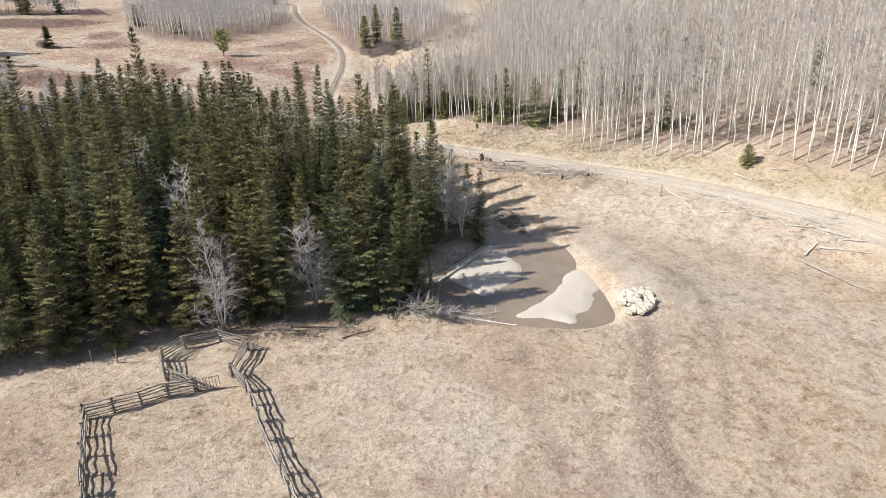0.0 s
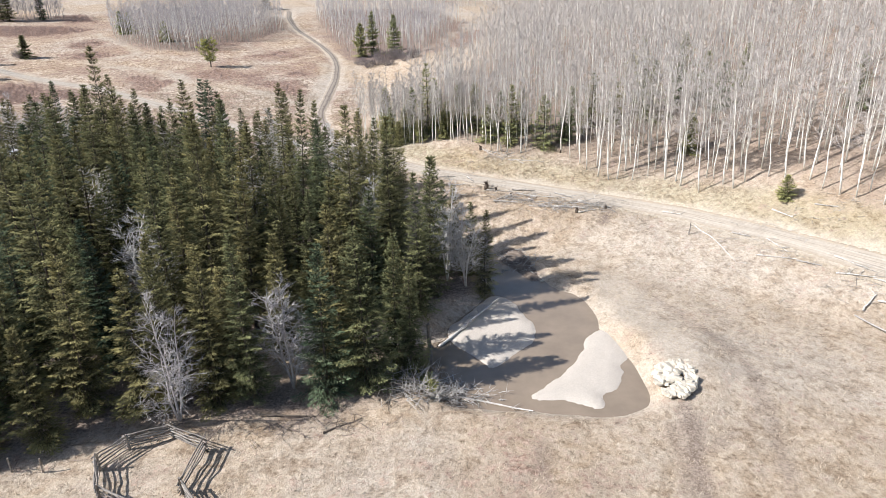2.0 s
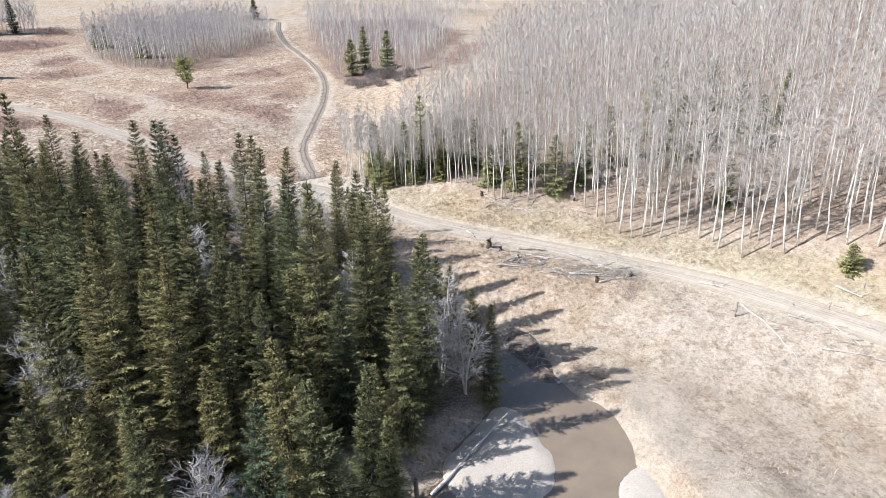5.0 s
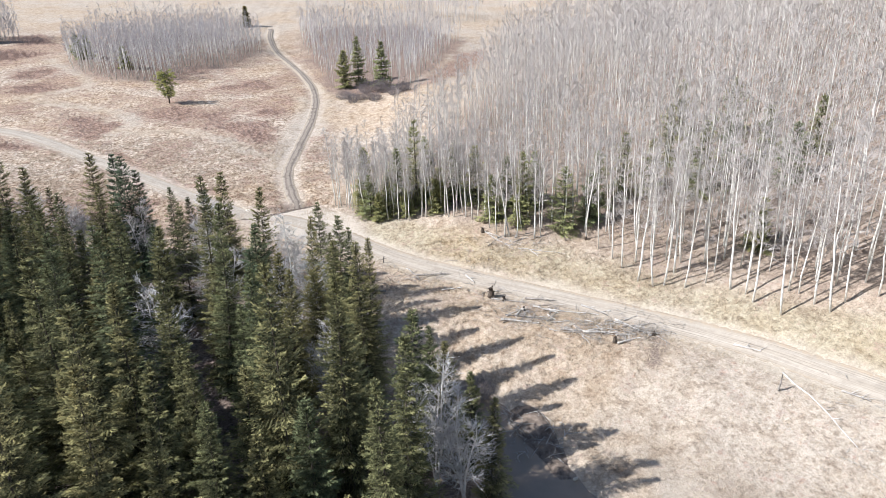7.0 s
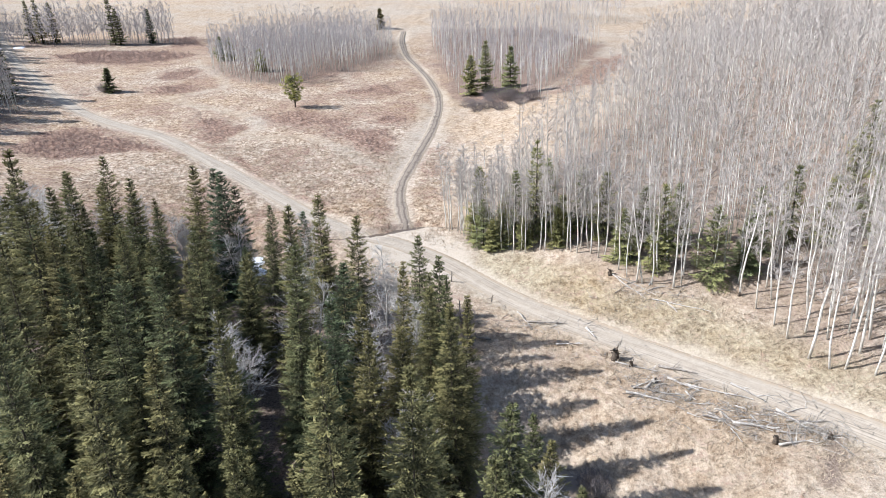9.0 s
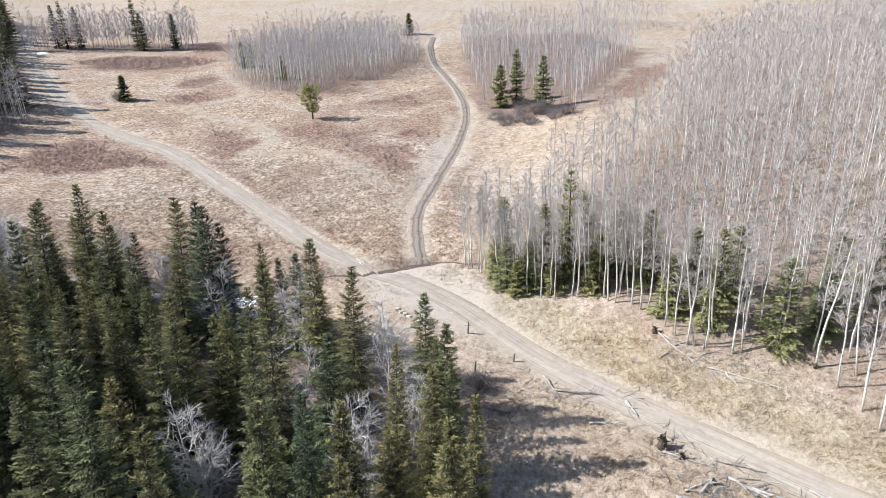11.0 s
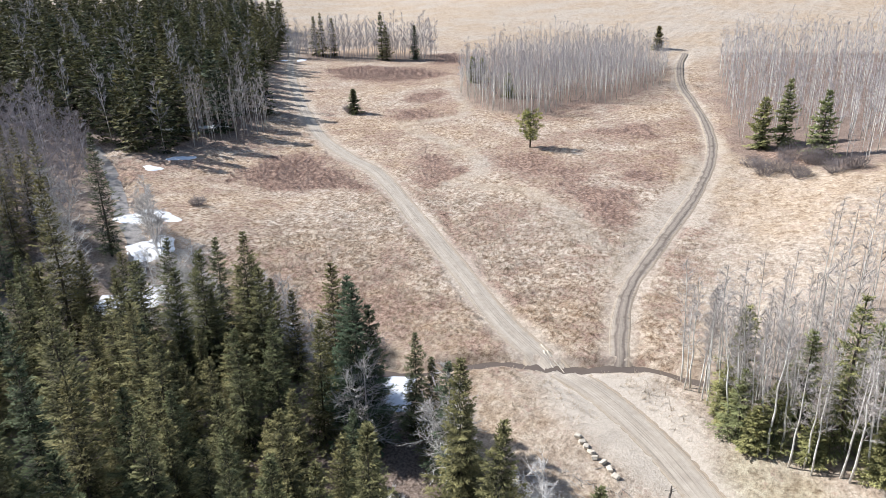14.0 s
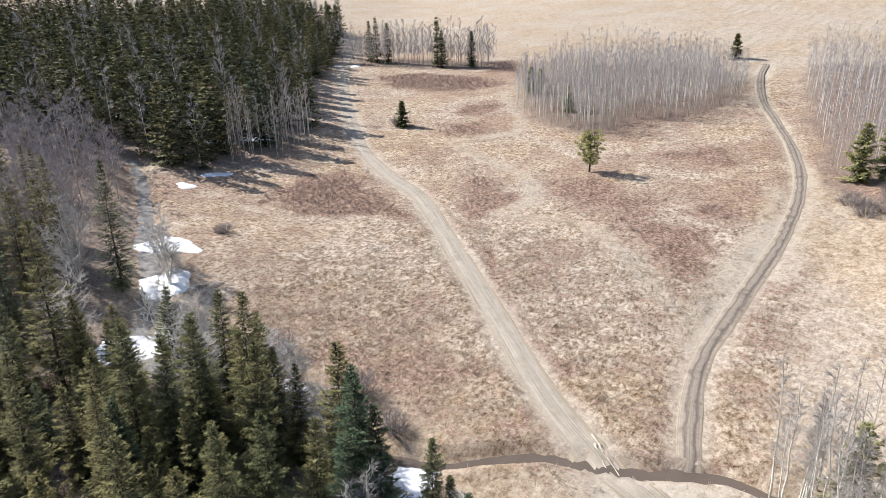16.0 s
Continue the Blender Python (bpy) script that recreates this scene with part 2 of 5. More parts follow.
class Soup:
    """Gathers pieces of one mesh."""

    def __init__(self):
        self.v, self.f, self.n = [], [], 0

    def add(self, v, f):
        v, f = np.asarray(v, float).reshape(-1, 3), np.asarray(f, int).reshape(-1, 3)
        self.v.append(v)
        self.f.append(f + self.n)
        self.n += len(v)
        return self

    def arrays(self):
        return np.concatenate(self.v), np.concatenate(self.f)

    def mesh(self, name, mat, smooth=False):
        return make_mesh(name, *self.arrays(), mat, smooth)


def tube(pts, rad, n=5, cap=True):
    """A tapered round stem along pts."""
    pts, rad = np.asarray(pts, float), np.asarray(rad, float)
    ways = np.gradient(pts, axis=0)
    ways /= np.linalg.norm(ways, axis=1)[:, None] + 1e-9
    ref = np.array([0, 0, 1.0]) if abs(ways[0][2]) < 0.8 else np.array([1.0, 0, 0])
    a = np.cross(ways, ref)
    a /= np.linalg.norm(a, axis=1)[:, None] + 1e-9
    b = np.cross(ways, a)
    ang = np.arange(n) * 2 * np.pi / n
    v = pts[:, None] + rad[:, None, None] * (np.cos(ang)[None, :, None] * a[:, None] + np.sin(ang)[None, :, None] * b[:, None])
    v = v.reshape(-1, 3)
    f = []
    for k in range(len(pts) - 1):
        for j in range(n):
            p, q = k * n + j, k * n + (j + 1) % n
            f += [(p, p + n, q), (q, p + n, q + n)]
    if cap:
        for k in (0, len(pts) - 1):
            f += [(k * n, k * n + j, k * n + j + 1) for j in range(1, n - 1)]
    return v, f


def part(name, me, parent=None, label="", m=None):
    ob = new(name, me)
    if parent is not None:
        ob.parent = parent
    if m is not None:
        ob.matrix_basis = m
    if label:
        ob["label"] = label
    return ob


def thing(name, label, category, m=None, group="", me=None, kind=""):
    ob = new(name, me)
    if m is not None:
        ob.matrix_basis = m
    return tagged(ob, label, category, group, kind)


def at_scale(x, y, z, s, turn=0.0, lean=0.0, sz=None):
    return pose(x, y, z, lean, 0, turn) @ Matrix.Diagonal((s, s, sz or s, 1))


# ---- the lie of the land ----
def sm(a, b, v):
    u = np.clip((v - a) / (b - a), 0, 1)
    return u * u * (3 - 2 * u)


def soft(v, w):
    return 0.5 * (v + np.sqrt(v * v + w * w))


def lay(x, y):
    """Height of the land before creek and roads are cut."""
    meadow = -0.5 + 0.088 * soft(y - 60, 15)
    s = 0.56 * x + 0.83 * y
    bench = 0.3 + 2.2 * sm(70, 80, s) + 0.32 * soft(s - 84, 4) - 0.18 * soft(s - 98, 8) + 0.2 * soft(x - 32, 4) * sm(72, 86, s)
    z = meadow + sm(-10, 12, x) * sm(230, 150, y) * (bench - meadow)
    q = -(x + 60) * 0.805 - (y - 100) * 0.593
    z = z + 0.15 * soft(q + 4, 10) * sm(70, 105, y) + 0.05 * soft(y - 300, 60)
    z = z - 0.05 * np.clip(x, -150, 60) + 0.5
    return z + 3 * np.exp(-(((x + 68) / 20) ** 2) - ((y - 113) / 14) ** 2) + 0.6 * np.exp(-((x - 18) ** 2 + (y - 54) ** 2) / 225) + 0.8 * np.exp(-((x - 23) ** 2 + (y - 52) ** 2) / 30)


def smooth_line(pts, step=1.0, closed=False):
    """Catmull-Rom through pts, evenly stepped."""
    p = np.asarray(pts, float)
    p = np.vstack([p[-1], p, p[:2]]) if closed else np.vstack([2 * p[0] - p[1], p, 2 * p[-1] - p[-2]])
    out = []
    for a, b, c, d in zip(p, p[1:], p[2:], p[3:]):
        k = max(2, int(np.linalg.norm(c - b) / step))
        t = np.arange(k)[:, None] / k
        out.append(0.5 * (2 * b + (c - a) * t + (2 * a - 5 * b + 4 * c - d) * t**2 + (3 * b - a - 3 * c + d) * t**3))
    out = np.vstack(out)
    return out if closed else np.vstack([out, p[-2]])


def to_line(x, y, line):
    """Distance of places from a line, up to 9 m."""
    x, y = np.asarray(x, float), np.asarray(y, float)
    lo, hi = line.min(0) - 9, line.max(0) + 9
    at = np.flatnonzero((x > lo[0]) & (x < hi[0]) & (y > lo[1]) & (y < hi[1]))
    best, px, py = np.full(len(x), 9.0), x[at], y[at]
    near = np.full(len(at), 81.0)
    for (ax, ay), (bx, by) in zip(line[:-1], line[1:]):
        some = np.flatnonzero((np.abs(px - (ax + bx) / 2) < abs(bx - ax) / 2 + 9) & (np.abs(py - (ay + by) / 2) < abs(by - ay) / 2 + 9)) if len(px) > 500 else slice(None)
        dx, dy, qx, qy = bx - ax, by - ay, px[some], py[some]
        t = np.clip(((qx - ax) * dx + (qy - ay) * dy) / (dx * dx + dy * dy + 1e-12), 0, 1)
        near[some] = np.minimum(near[some], (qx - ax - t * dx) ** 2 + (qy - ay - t * dy) ** 2)
    best[at] = np.sqrt(near)
    return best


def inside(x, y, ring):
    odd = np.zeros(np.shape(x), bool)
    for (ax, ay), (bx, by) in zip(ring, np.roll(ring, -1, axis=0)):
        cross = (ay > y) != (by > y)
        odd ^= cross & (x < (bx - ax) * (y - ay) / (by - ay + 1e-12) + ax)
    return odd


def to_ring(x, y, ring):
    """Distance from a closed outline, negative inside."""
    return np.where(inside(x, y, ring), -1, 1) * to_line(x, y, np.vstack([ring, ring[:1]]))


POND = smooth_line([(3.6, 48.9), (4.8, 48.2), (7.5, 47.6), (9.8, 47.2), (12.4, 46.5), (14.7, 46.1), (16.8, 46.5), (18.0, 47.5), (18.2, 49.6), (18.4, 51.7), (18.2, 53.1), (17.3, 57.7), (17.7, 59.4), (17.7, 61.9), (17.1, 64.4), (15.3, 66.2), (13.5, 71.3), (11.4, 74.8), (11, 77.0), (8.5, 80), (4.5, 82), (3, 80.6), (6.5, 78.2), (8.9, 74.5), (9.5, 70.5), (9.6, 66.5), (9.0, 61.5), (5.5, 57.6), (1, 57), (-4, 58.5), (-9, 62), (-9.5, 59), (-3, 54.5), (2.2, 51.5)], 0.8, closed=True)
WATER_Z = -0.05
MAIN = smooth_line([(84, 22), (66, 41), (51.6, 58.4), (45.2, 65.5), (38.8, 73.4), (32.9, 80.5), (24.7, 86.9), (13.5, 94.1), (3.9, 100.8), (-4.4, 108.3), (-10.8, 112.4), (-16.9, 114.8), (-23.6, 119.1), (-33.1, 126.8),
                    (-44.9, 136.3), (-61, 149.1), (-72.1, 154.5), (-87.9, 164.2), (-113.7, 186.3), (-139.2, 210), (-160, 232.4), (-186, 259), (-230, 300)])
TRACK = smooth_line([(-10.7, 117.3), (-12.5, 123.9), (-13.8, 132.4), (-13.4, 147.6), (-13.1, 165.3), (-14.9, 183.6), (-20.3, 204.1), (-30.7, 232.6), (-36.5, 256.3), (-39.5, 276)])
STREAM = smooth_line([(12, 121), (2, 119.5), (-4, 118), (-8, 118.1), (-10.6, 117.1), (-13.3, 115.4), (-16.9, 113.8), (-20.1, 112.7), (-23, 110.4), (-27, 107), (-33, 105.5)])
ICECREEK = smooth_line([(-33, 105.5), (-45, 106.2), (-54, 101.5), (-59.5, 102.5), (-63, 106), (-68.5, 109.6), (-76, 113), (-87, 119.2), (-98, 125), (-112, 131)])


BAR = np.array([(9.2, 65.1), (10.7, 64.1), (11.4, 61.0), (11.9, 59.5), (11.7, 58.1), (11.0, 56.4), (9.6, 55.3), (8.4, 53.9), (7.2, 53.3), (6.7, 54.3), (5.7, 55.8), (4.7, 57.2), (4.6, 59.5), (6.4, 61.7)])


def streambed(x, y):
    """Height of the small streams' surface."""
    return lay(x, y) - 0.64


def land(x, y):
    """The ground as it is, with creek bed, ditches and roads."""
    x, y = np.asarray(x, float), np.asarray(y, float)
    z = lay(x, y)
    rough = 0.10 * np.sin(x * 0.9 + 1.7 * np.sin(y * 0.37)) * np.sin(y * 0.8 + 1.3 * np.sin(x * 0.41)) + 0.05 * np.sin(x * 2.3 + y * 1.1) * np.sin(y * 2.6 - x * 0.7)
    droad = np.minimum(to_line(x, y, MAIN), to_line(x, y, TRACK))
    z = z + rough * sm(1.5, 3.5, droad) - 0.16 * sm(2.6, 1.4, droad)
    d = to_ring(x, y, POND)
    z = np.where(d < 3.0, np.where(d < 0, np.minimum(z, WATER_Z - 0.10 + 0.35 * np.maximum(d, -2)), WATER_Z - 0.1 + (z - WATER_Z + 0.1) * sm(0, 2.2, d)), z)
    z = z + (np.minimum(z, WATER_Z - 0.04) - z) * sm(2.6, 0.3, to_ring(x, y, BAR))
    z = z - 0.75 * sm(1.1, 0.3, to_line(x, y, STREAM)) - 0.9 * sm(2.8, 1.1, to_line(x, y, ICECREEK))
    return z


def axis(lo, a, b, hi, fine, grow):
    """Grid lines: fine between a and b, ever wider outside."""
    mid = list(np.arange(a, b, fine))
    out, v, s = [], a, fine
    while v > lo:
        s *= grow
        v -= s
        out.append(v)
    left = out[::-1]
    out, v, s = [], mid[-1], fine
    while v < hi:
        s *= grow
        v += s
        out.append(v)
    return np.array(left + mid + out)


GRID_X, GRID_Y = axis(-900, -80, 52, 900, 0.72, 1.04), axis(-500, 22, 176, 1400, 0.72, 1.03)
GRID_Z = land(*[g.ravel() for g in np.meshgrid(GRID_X, GRID_Y)]).reshape(len(GRID_Y), len(GRID_X))


def gz(x, y):
    """Height of the ground at a place."""
    i, j = int(np.searchsorted(GRID_X, x)) - 1, int(np.searchsorted(GRID_Y, y)) - 1
    u, v = (x - GRID_X[i]) / (GRID_X[i + 1] - GRID_X[i]), (y - GRID_Y[j]) / (GRID_Y[j + 1] - GRID_Y[j])
    a, b, c, d = GRID_Z[j, i], GRID_Z[j, i + 1], GRID_Z[j + 1, i], GRID_Z[j + 1, i + 1]
    return float((a * (1 - u) + b * u) * (1 - v) + (c * (1 - u) + d * u) * v)


def gza(x, y):
    """Heights of the ground at many places."""
    i, j = np.searchsorted(GRID_X, x) - 1, np.searchsorted(GRID_Y, y) - 1
    u, v = (x - GRID_X[i]) / (GRID_X[i + 1] - GRID_X[i]), (y - GRID_Y[j]) / (GRID_Y[j + 1] - GRID_Y[j])
    return (GRID_Z[j, i] * (1 - u) + GRID_Z[j, i + 1] * u) * (1 - v) + (GRID_Z[j + 1, i] * (1 - u) + GRID_Z[j + 1, i + 1] * u) * v


FRONT = np.array([(-36, 40), (-24, 45), (-17, 47.5), (-7, 47), (-0.5, 50), (-12, 51), (-14, 54), (-6, 58.5), (1.5, 60.5), (5, 63), (8.2, 66.5), (8.4, 72), (4, 75), (0.5, 79), (-1.2, 83), (-1.6, 86), (-1.8, 89), (-3, 92.5), (-9, 97), (-15, 100.5),
                  (-25, 102.5), (-40, 103), (-48, 101), (-57, 99), (-62, 100.5), (-67, 96), (-62, 84), (-46, 62)])
ASPENS = np.array([(-4.8, 117.5), (-0.5, 113), (3, 110.5), (8.6, 109.5), (12.5, 106.5), (15.5, 102), (23.5, 100.5), (26.5, 93.5), (28.5, 90), (35.5, 86.3), (40, 81.5), (46.8, 79), (50.8, 71), (54.5, 65), (66, 50), (150, 60), (260, 260), (120, 330),
                   (70, 290), (46, 250), (36, 215), (28, 180), (20, 156), (10, 140), (2, 128)])
FOREST_EDGE = np.array([(-98, 142), (-96, 158), (-104, 167), (-112, 165), (-108, 148)])
HILLSIDE = np.array([(-97, 133), (-97, 142), (-97, 157), (-106, 168), (-124, 184), (-141, 199), (-152, 217), (-170, 236), (-215, 285), (-290, 320), (-290, 180), (-215, 112), (-130, 116), (-112, 131)])
OVAL = np.array([(-88, 228), (-80, 208), (-71.6, 200), (-65.6, 194), (-58, 192.5), (-50.5, 192), (-49.2, 207.3), (-41.5, 209.1), (-38.2, 221), (-34.9, 231), (-38, 248.8), (-46, 258), (-66, 268), (-84, 250)])
STANDL = np.array([(-158, 227), (-133, 236.5), (-109, 241), (-112, 252), (-140, 249), (-165, 240)])
STANDR = np.array([(-10, 182), (-6.3, 188), (-1.2, 186), (3.5, 183), (5, 175), (7.1, 172.7), (9.1, 181.8), (12.2, 199.6), (16.1, 219.9), (20, 229), (23, 244), (27.4, 256), (12, 290), (-28, 282), (-27, 258), (-22.4, 235), (-18, 216), (-13.8, 197)])
FARCLUMP = np.array([(20, 296), (38, 300), (44, 318), (12, 326), (6, 309)])




def patch_noise(x, y, s):
    return np.sin(x * s + 2.1 * np.sin(y * s * 0.63 + 1)) * np.sin(y * s * 1.1 + 1.7 * np.sin(x * s * 0.71))


# brown willow scrub in the meadow: outline and how dense it stands
SCRUB = [([(-80.2, 132.7), (-83.8, 143.5), (-81.6, 150.4), (-76.5, 152.1), (-71, 149), (-64.4, 147.1), (-58.9, 143.8), (-57.3, 141.5), (-63.2, 139.4), (-66.6, 136), (-72.8, 134)], 1.0),
         ([(-51, 146.2), (-48.2, 147.7), (-47.1, 152), (-48, 155.4), (-51.8, 158.8), (-57.9, 162.5), (-61.2, 164.1), (-60, 157), (-56, 151)], 0.8),
         ([(-34.9, 155.9), (-29.8, 153.2), (-25.1, 148.5), (-21.6, 142.5), (-19.4, 139.6), (-18.5, 144.4), (-19.3, 153.7), (-21.9, 157.9), (-26.1, 160), (-31.2, 159)], 0.85),
         ([(-135.5, 219), (-125.7, 228.5), (-105.7, 232.3), (-91.5, 226), (-95.6, 217.2), (-105.8, 208.5), (-120, 209.1)], 0.95),
         ([(-39.2, 186.8), (-32.2, 196), (-23.8, 192.8), (-22.9, 185), (-33, 182.9)], 0.75),
         ([(-26, 168), (-20.1, 171), (-17.5, 167.1), (-19, 162), (-24.5, 161.4)], 0.85),
         ([(-91.3, 198.8), (-85.8, 207.5), (-79, 204.2), (-78.3, 193.5), (-85.3, 192.7)], 0.75),
         ([(-86, 184), (-77.9, 191), (-69, 186), (-72, 180), (-80, 179)], 0.8),
         ([(-48.5, 164.7), (-43.5, 170.6), (-35.9, 167.5), (-28.8, 167), (-29, 158.2), (-38.8, 156.9), (-45.1, 158.5)], 0.7),
         ([(-118, 252), (-109, 258), (-96, 240), (-106, 238)], 0.9), ([(-70, 200), (-50, 193), (-36, 222), (-38, 248), (-46, 262), (-70, 272), (-90, 245)], 0.8),
         ([(-12, 184), (6, 173), (28, 256), (12, 290), (-28, 282), (-20, 222)], 0.75), ([(8, 172), (13, 196), (24, 236), (34, 240), (22, 190)], 0.7), ([(-44, 112), (-36, 118), (-27, 120), (-30, 112), (-38, 108)], 0.6)]
# pale lanes of flattened grass
LANES = [([(-19.7, 138.7), (-22.6, 141.9), (-27.3, 147), (-32.6, 150.6), (-37.3, 152), (-44.1, 150.2)], 2.0), ([(-47.4, 149.5), (-46, 157), (-50.5, 163.5), (-58.5, 168), (-66.5, 171), (-74.7, 176), (-71.8, 179.6), (-67, 187), (-70.3, 194.6), (-80.2, 207.4), (-88.3, 216.6)], 2.2),
         ([(-16, 133), (-15.8, 145), (-15.4, 158), (-15.4, 168), (-17, 178)], 2.4), ([(-15, 190), (-11.5, 177.5), (-10.8, 162.7), (-11, 150)], 1.6)]
# old wheel marks in the pasture and one gully below the road, coloured darker only: line, half width, depth of colour
RUTS_AND_GULLY = [([(20, 46), (19.6, 43.4), (18.2, 39), (16.9, 34.2), (15.8, 30.4), (15.3, 27.5), (15, 22)], 0.5, 0.75), ([(18.4, 43.4), (17.6, 39.8), (15.7, 34.3), (14.5, 30.3), (13.8, 27.1), (13.4, 22)], 0.45, 0.5), ([(8.9, 42), (8.4, 37.4), (8.1, 34.1), (8.3, 30.8), (8.6, 27.9)], 0.35, 0.5),
        ([(26.4, 56), (27.1, 50), (26.3, 46.2), (24.6, 41.1), (22.8, 36.6), (20.7, 31.9)], 0.4, 0.5), ([(12.1, 36.4), (11.6, 32.2), (11.1, 27.6)], 0.35, 0.4), ([(26.6, 47.4), (24.4, 44.3), (20.7, 41.9), (19, 41.2)], 0.35, 0.4), ([(27.6, 84.6), (26.2, 81.6), (24.6, 78.6)], 0.4, 0.9), ([(24, 66), (26.4, 56)], 0.5, 0.35)]


def build_ground():
    gx, gy, z = GRID_X, GRID_Y, GRID_Z.ravel()
    x, y = [g.ravel() for g in np.meshgrid(gx, gy)]
    k = np.arange(len(x)).reshape(len(gy), len(gx))
    a, b, c, d = k[:-1, :-1].ravel(), k[:-1, 1:].ravel(), k[1:, 1:].ravel(), k[1:, :-1].ravel()
    me = make_mesh("ground", np.c_[x, y, z], np.vstack([np.c_[a, b, c], np.c_[a, c, d]]), GROUND, smooth=True)
    wob = patch_noise(x, y, 0.45) + 0.6 * patch_noise(x + 31, y, 1.3)
    shrub = np.zeros(len(x))
    for ring, amount in SCRUB:
        shrub = np.maximum(shrub, min(1, amount * 1.2) * sm(2.6, -3.2, to_ring(x, y, np.array(ring)) + 1.6 * wob))
    meadow = sm(-2, -8, x + 0.1 * (y - 120)) * sm(104, 116, y) * sm(290, 240, y)
    shrub = np.maximum(shrub, 0.5 * meadow * sm(0.0, 0.7, patch_noise(x, y, 0.13) + 0.5 * patch_noise(x + 7, y + 3, 0.29) + 0.4 * wob))
    shrub = np.maximum(shrub, 0.38 * meadow * sm(-0.4, 0.8, patch_noise(x + 40, y + 11, 0.31) + 0.5 * wob))
    shrub = np.maximum(shrub, 0.42 * sm(-0.2, 0.8, patch_noise(x + 9, y + 4, 0.21) + 0.45 * wob) * sm(60, 40, y) * sm(24, 4, x))
    shrub = np.maximum(shrub, 0.12 * sm(-0.1, 0.9, patch_noise(x + 2, y + 14, 0.3) + 0.45 * wob) * sm(120, 100, y))
    litter = sm(2.0, -2.0, to_ring(x, y, FRONT) + 0.8 * wob)
    litter = np.maximum(litter, 0.62 * sm(2.5, -3.5, to_ring(x, y, ASPENS) + 1.2 * wob))
    litter = np.maximum(litter, sm(2, -3, to_ring(x, y, HILLSIDE) + 1.2 * wob))
    litter = np.maximum(litter, sm(3, -3, to_ring(x, y, np.array([(-70, 92), (-62, 101), (-76, 109), (-91, 117.5), (-112, 129), (-135, 122), (-112, 92)])) + 1.2 * wob))
    for ring in (OVAL, STANDL, STANDR):
        litter = np.maximum(litter, 0.7 * sm(3, -3, to_ring(x, y, ring) + 1.5 * wob))
    dmain, dtrack, dpond = to_line(x, y, MAIN), to_line(x, y, TRACK), to_ring(x, y, POND)
    dust = 0.6 * sm(2.9, 1.3, dmain + 0.5 * wob)
    dust = np.maximum(dust, 0.5 * sm(2.4, 1.0, dtrack + 0.4 * wob))
    fan = np.array([(-17.3, 112.3), (-14.8, 114.6), (-8, 116.9), (-4.8, 114.4), (-2.3, 110.4), (0.2, 106), (3.5, 102.4), (-2.5, 104.4), (-8.7, 106.0), (-14.2, 109.8)])
    dust = np.maximum(dust, 0.95 * sm(1.2, -1.0, to_ring(x, y, fan) + 0.5 * wob))
    dust = np.maximum(dust, 0.4 * sm(1.8, 0.2, dpond + 0.5 * wob))
    for cx, cy, rx, ry, turn in ((21, 62, 3, 7, -10), (22, 54, 2.0, 5, 5)):
        co, si = math.cos(radians(turn)), math.sin(radians(turn))
        u, v = ((x - cx) * co + (y - cy) * si) / rx, (-(x - cx) * si + (y - cy) * co) / ry
        dust = np.maximum(dust, 0.5 * sm(1.3, 0.4, np.hypot(u, v) + 0.25 * wob))
    ditch = smooth_line([(-42.9, 139.4), (-36.9, 132.9), (-32.7, 129.0), (-28.8, 125.7), (-25.9, 123.9), (-23.1, 122.3)])
    shrub = np.maximum(shrub, 1.0 * sm(0.9, 0.2, to_line(x, y, ditch) + 0.3 * wob))
    litter = litter * sm(1.5, 3.5, np.minimum(dmain, dtrack))
    for line, wide, deep in RUTS_AND_GULLY:
        litter = np.maximum(litter, deep * sm(1.7 * wide, 0.5 * wide, to_line(x, y, smooth_line(line)) + 0.15 * wob))
    shaggy = 0.22 + 0.78 * np.maximum(meadow, 0.35 * sm(74, 84, y) * sm(330, 260, y))
    for line, wide in LANES:
        lane = sm(wide, 0.4 * wide, to_line(x, y, smooth_line(line)) + 0.35 * wob)
        shrub, shaggy = shrub * (1 - 0.9 * lane), shaggy * (1 - 0.75 * lane)
    dverge = to_line(x, y, smooth_line([(66, 47), (54, 62), (44, 74), (34, 84.5), (26, 91.5), (14, 99), (6, 104), (2, 108)], 1.0))
    verge = sm(5.0, 1.5, dverge + 1.2 * wob) + 0.6 * sm(2.8, 1.9, dmain) * sm(1.2, 1.8, dmain) * sm(112, 106, y)
    me.attributes.new("verge", "FLOAT", "POINT").data.foreach_set("value", np.clip(verge, 0, 1).astype(np.float32))
    color = me.color_attributes.new("cover", "FLOAT_COLOR", "POINT")
    color.data.foreach_set("color", np.c_[shrub, litter, dust, shaggy].astype(np.float32).ravel())
    return tagged(new("ground", me), "rolling ground of dry straw-coloured spring grass with brown patches", "ground", kind="structure")


build_ground()


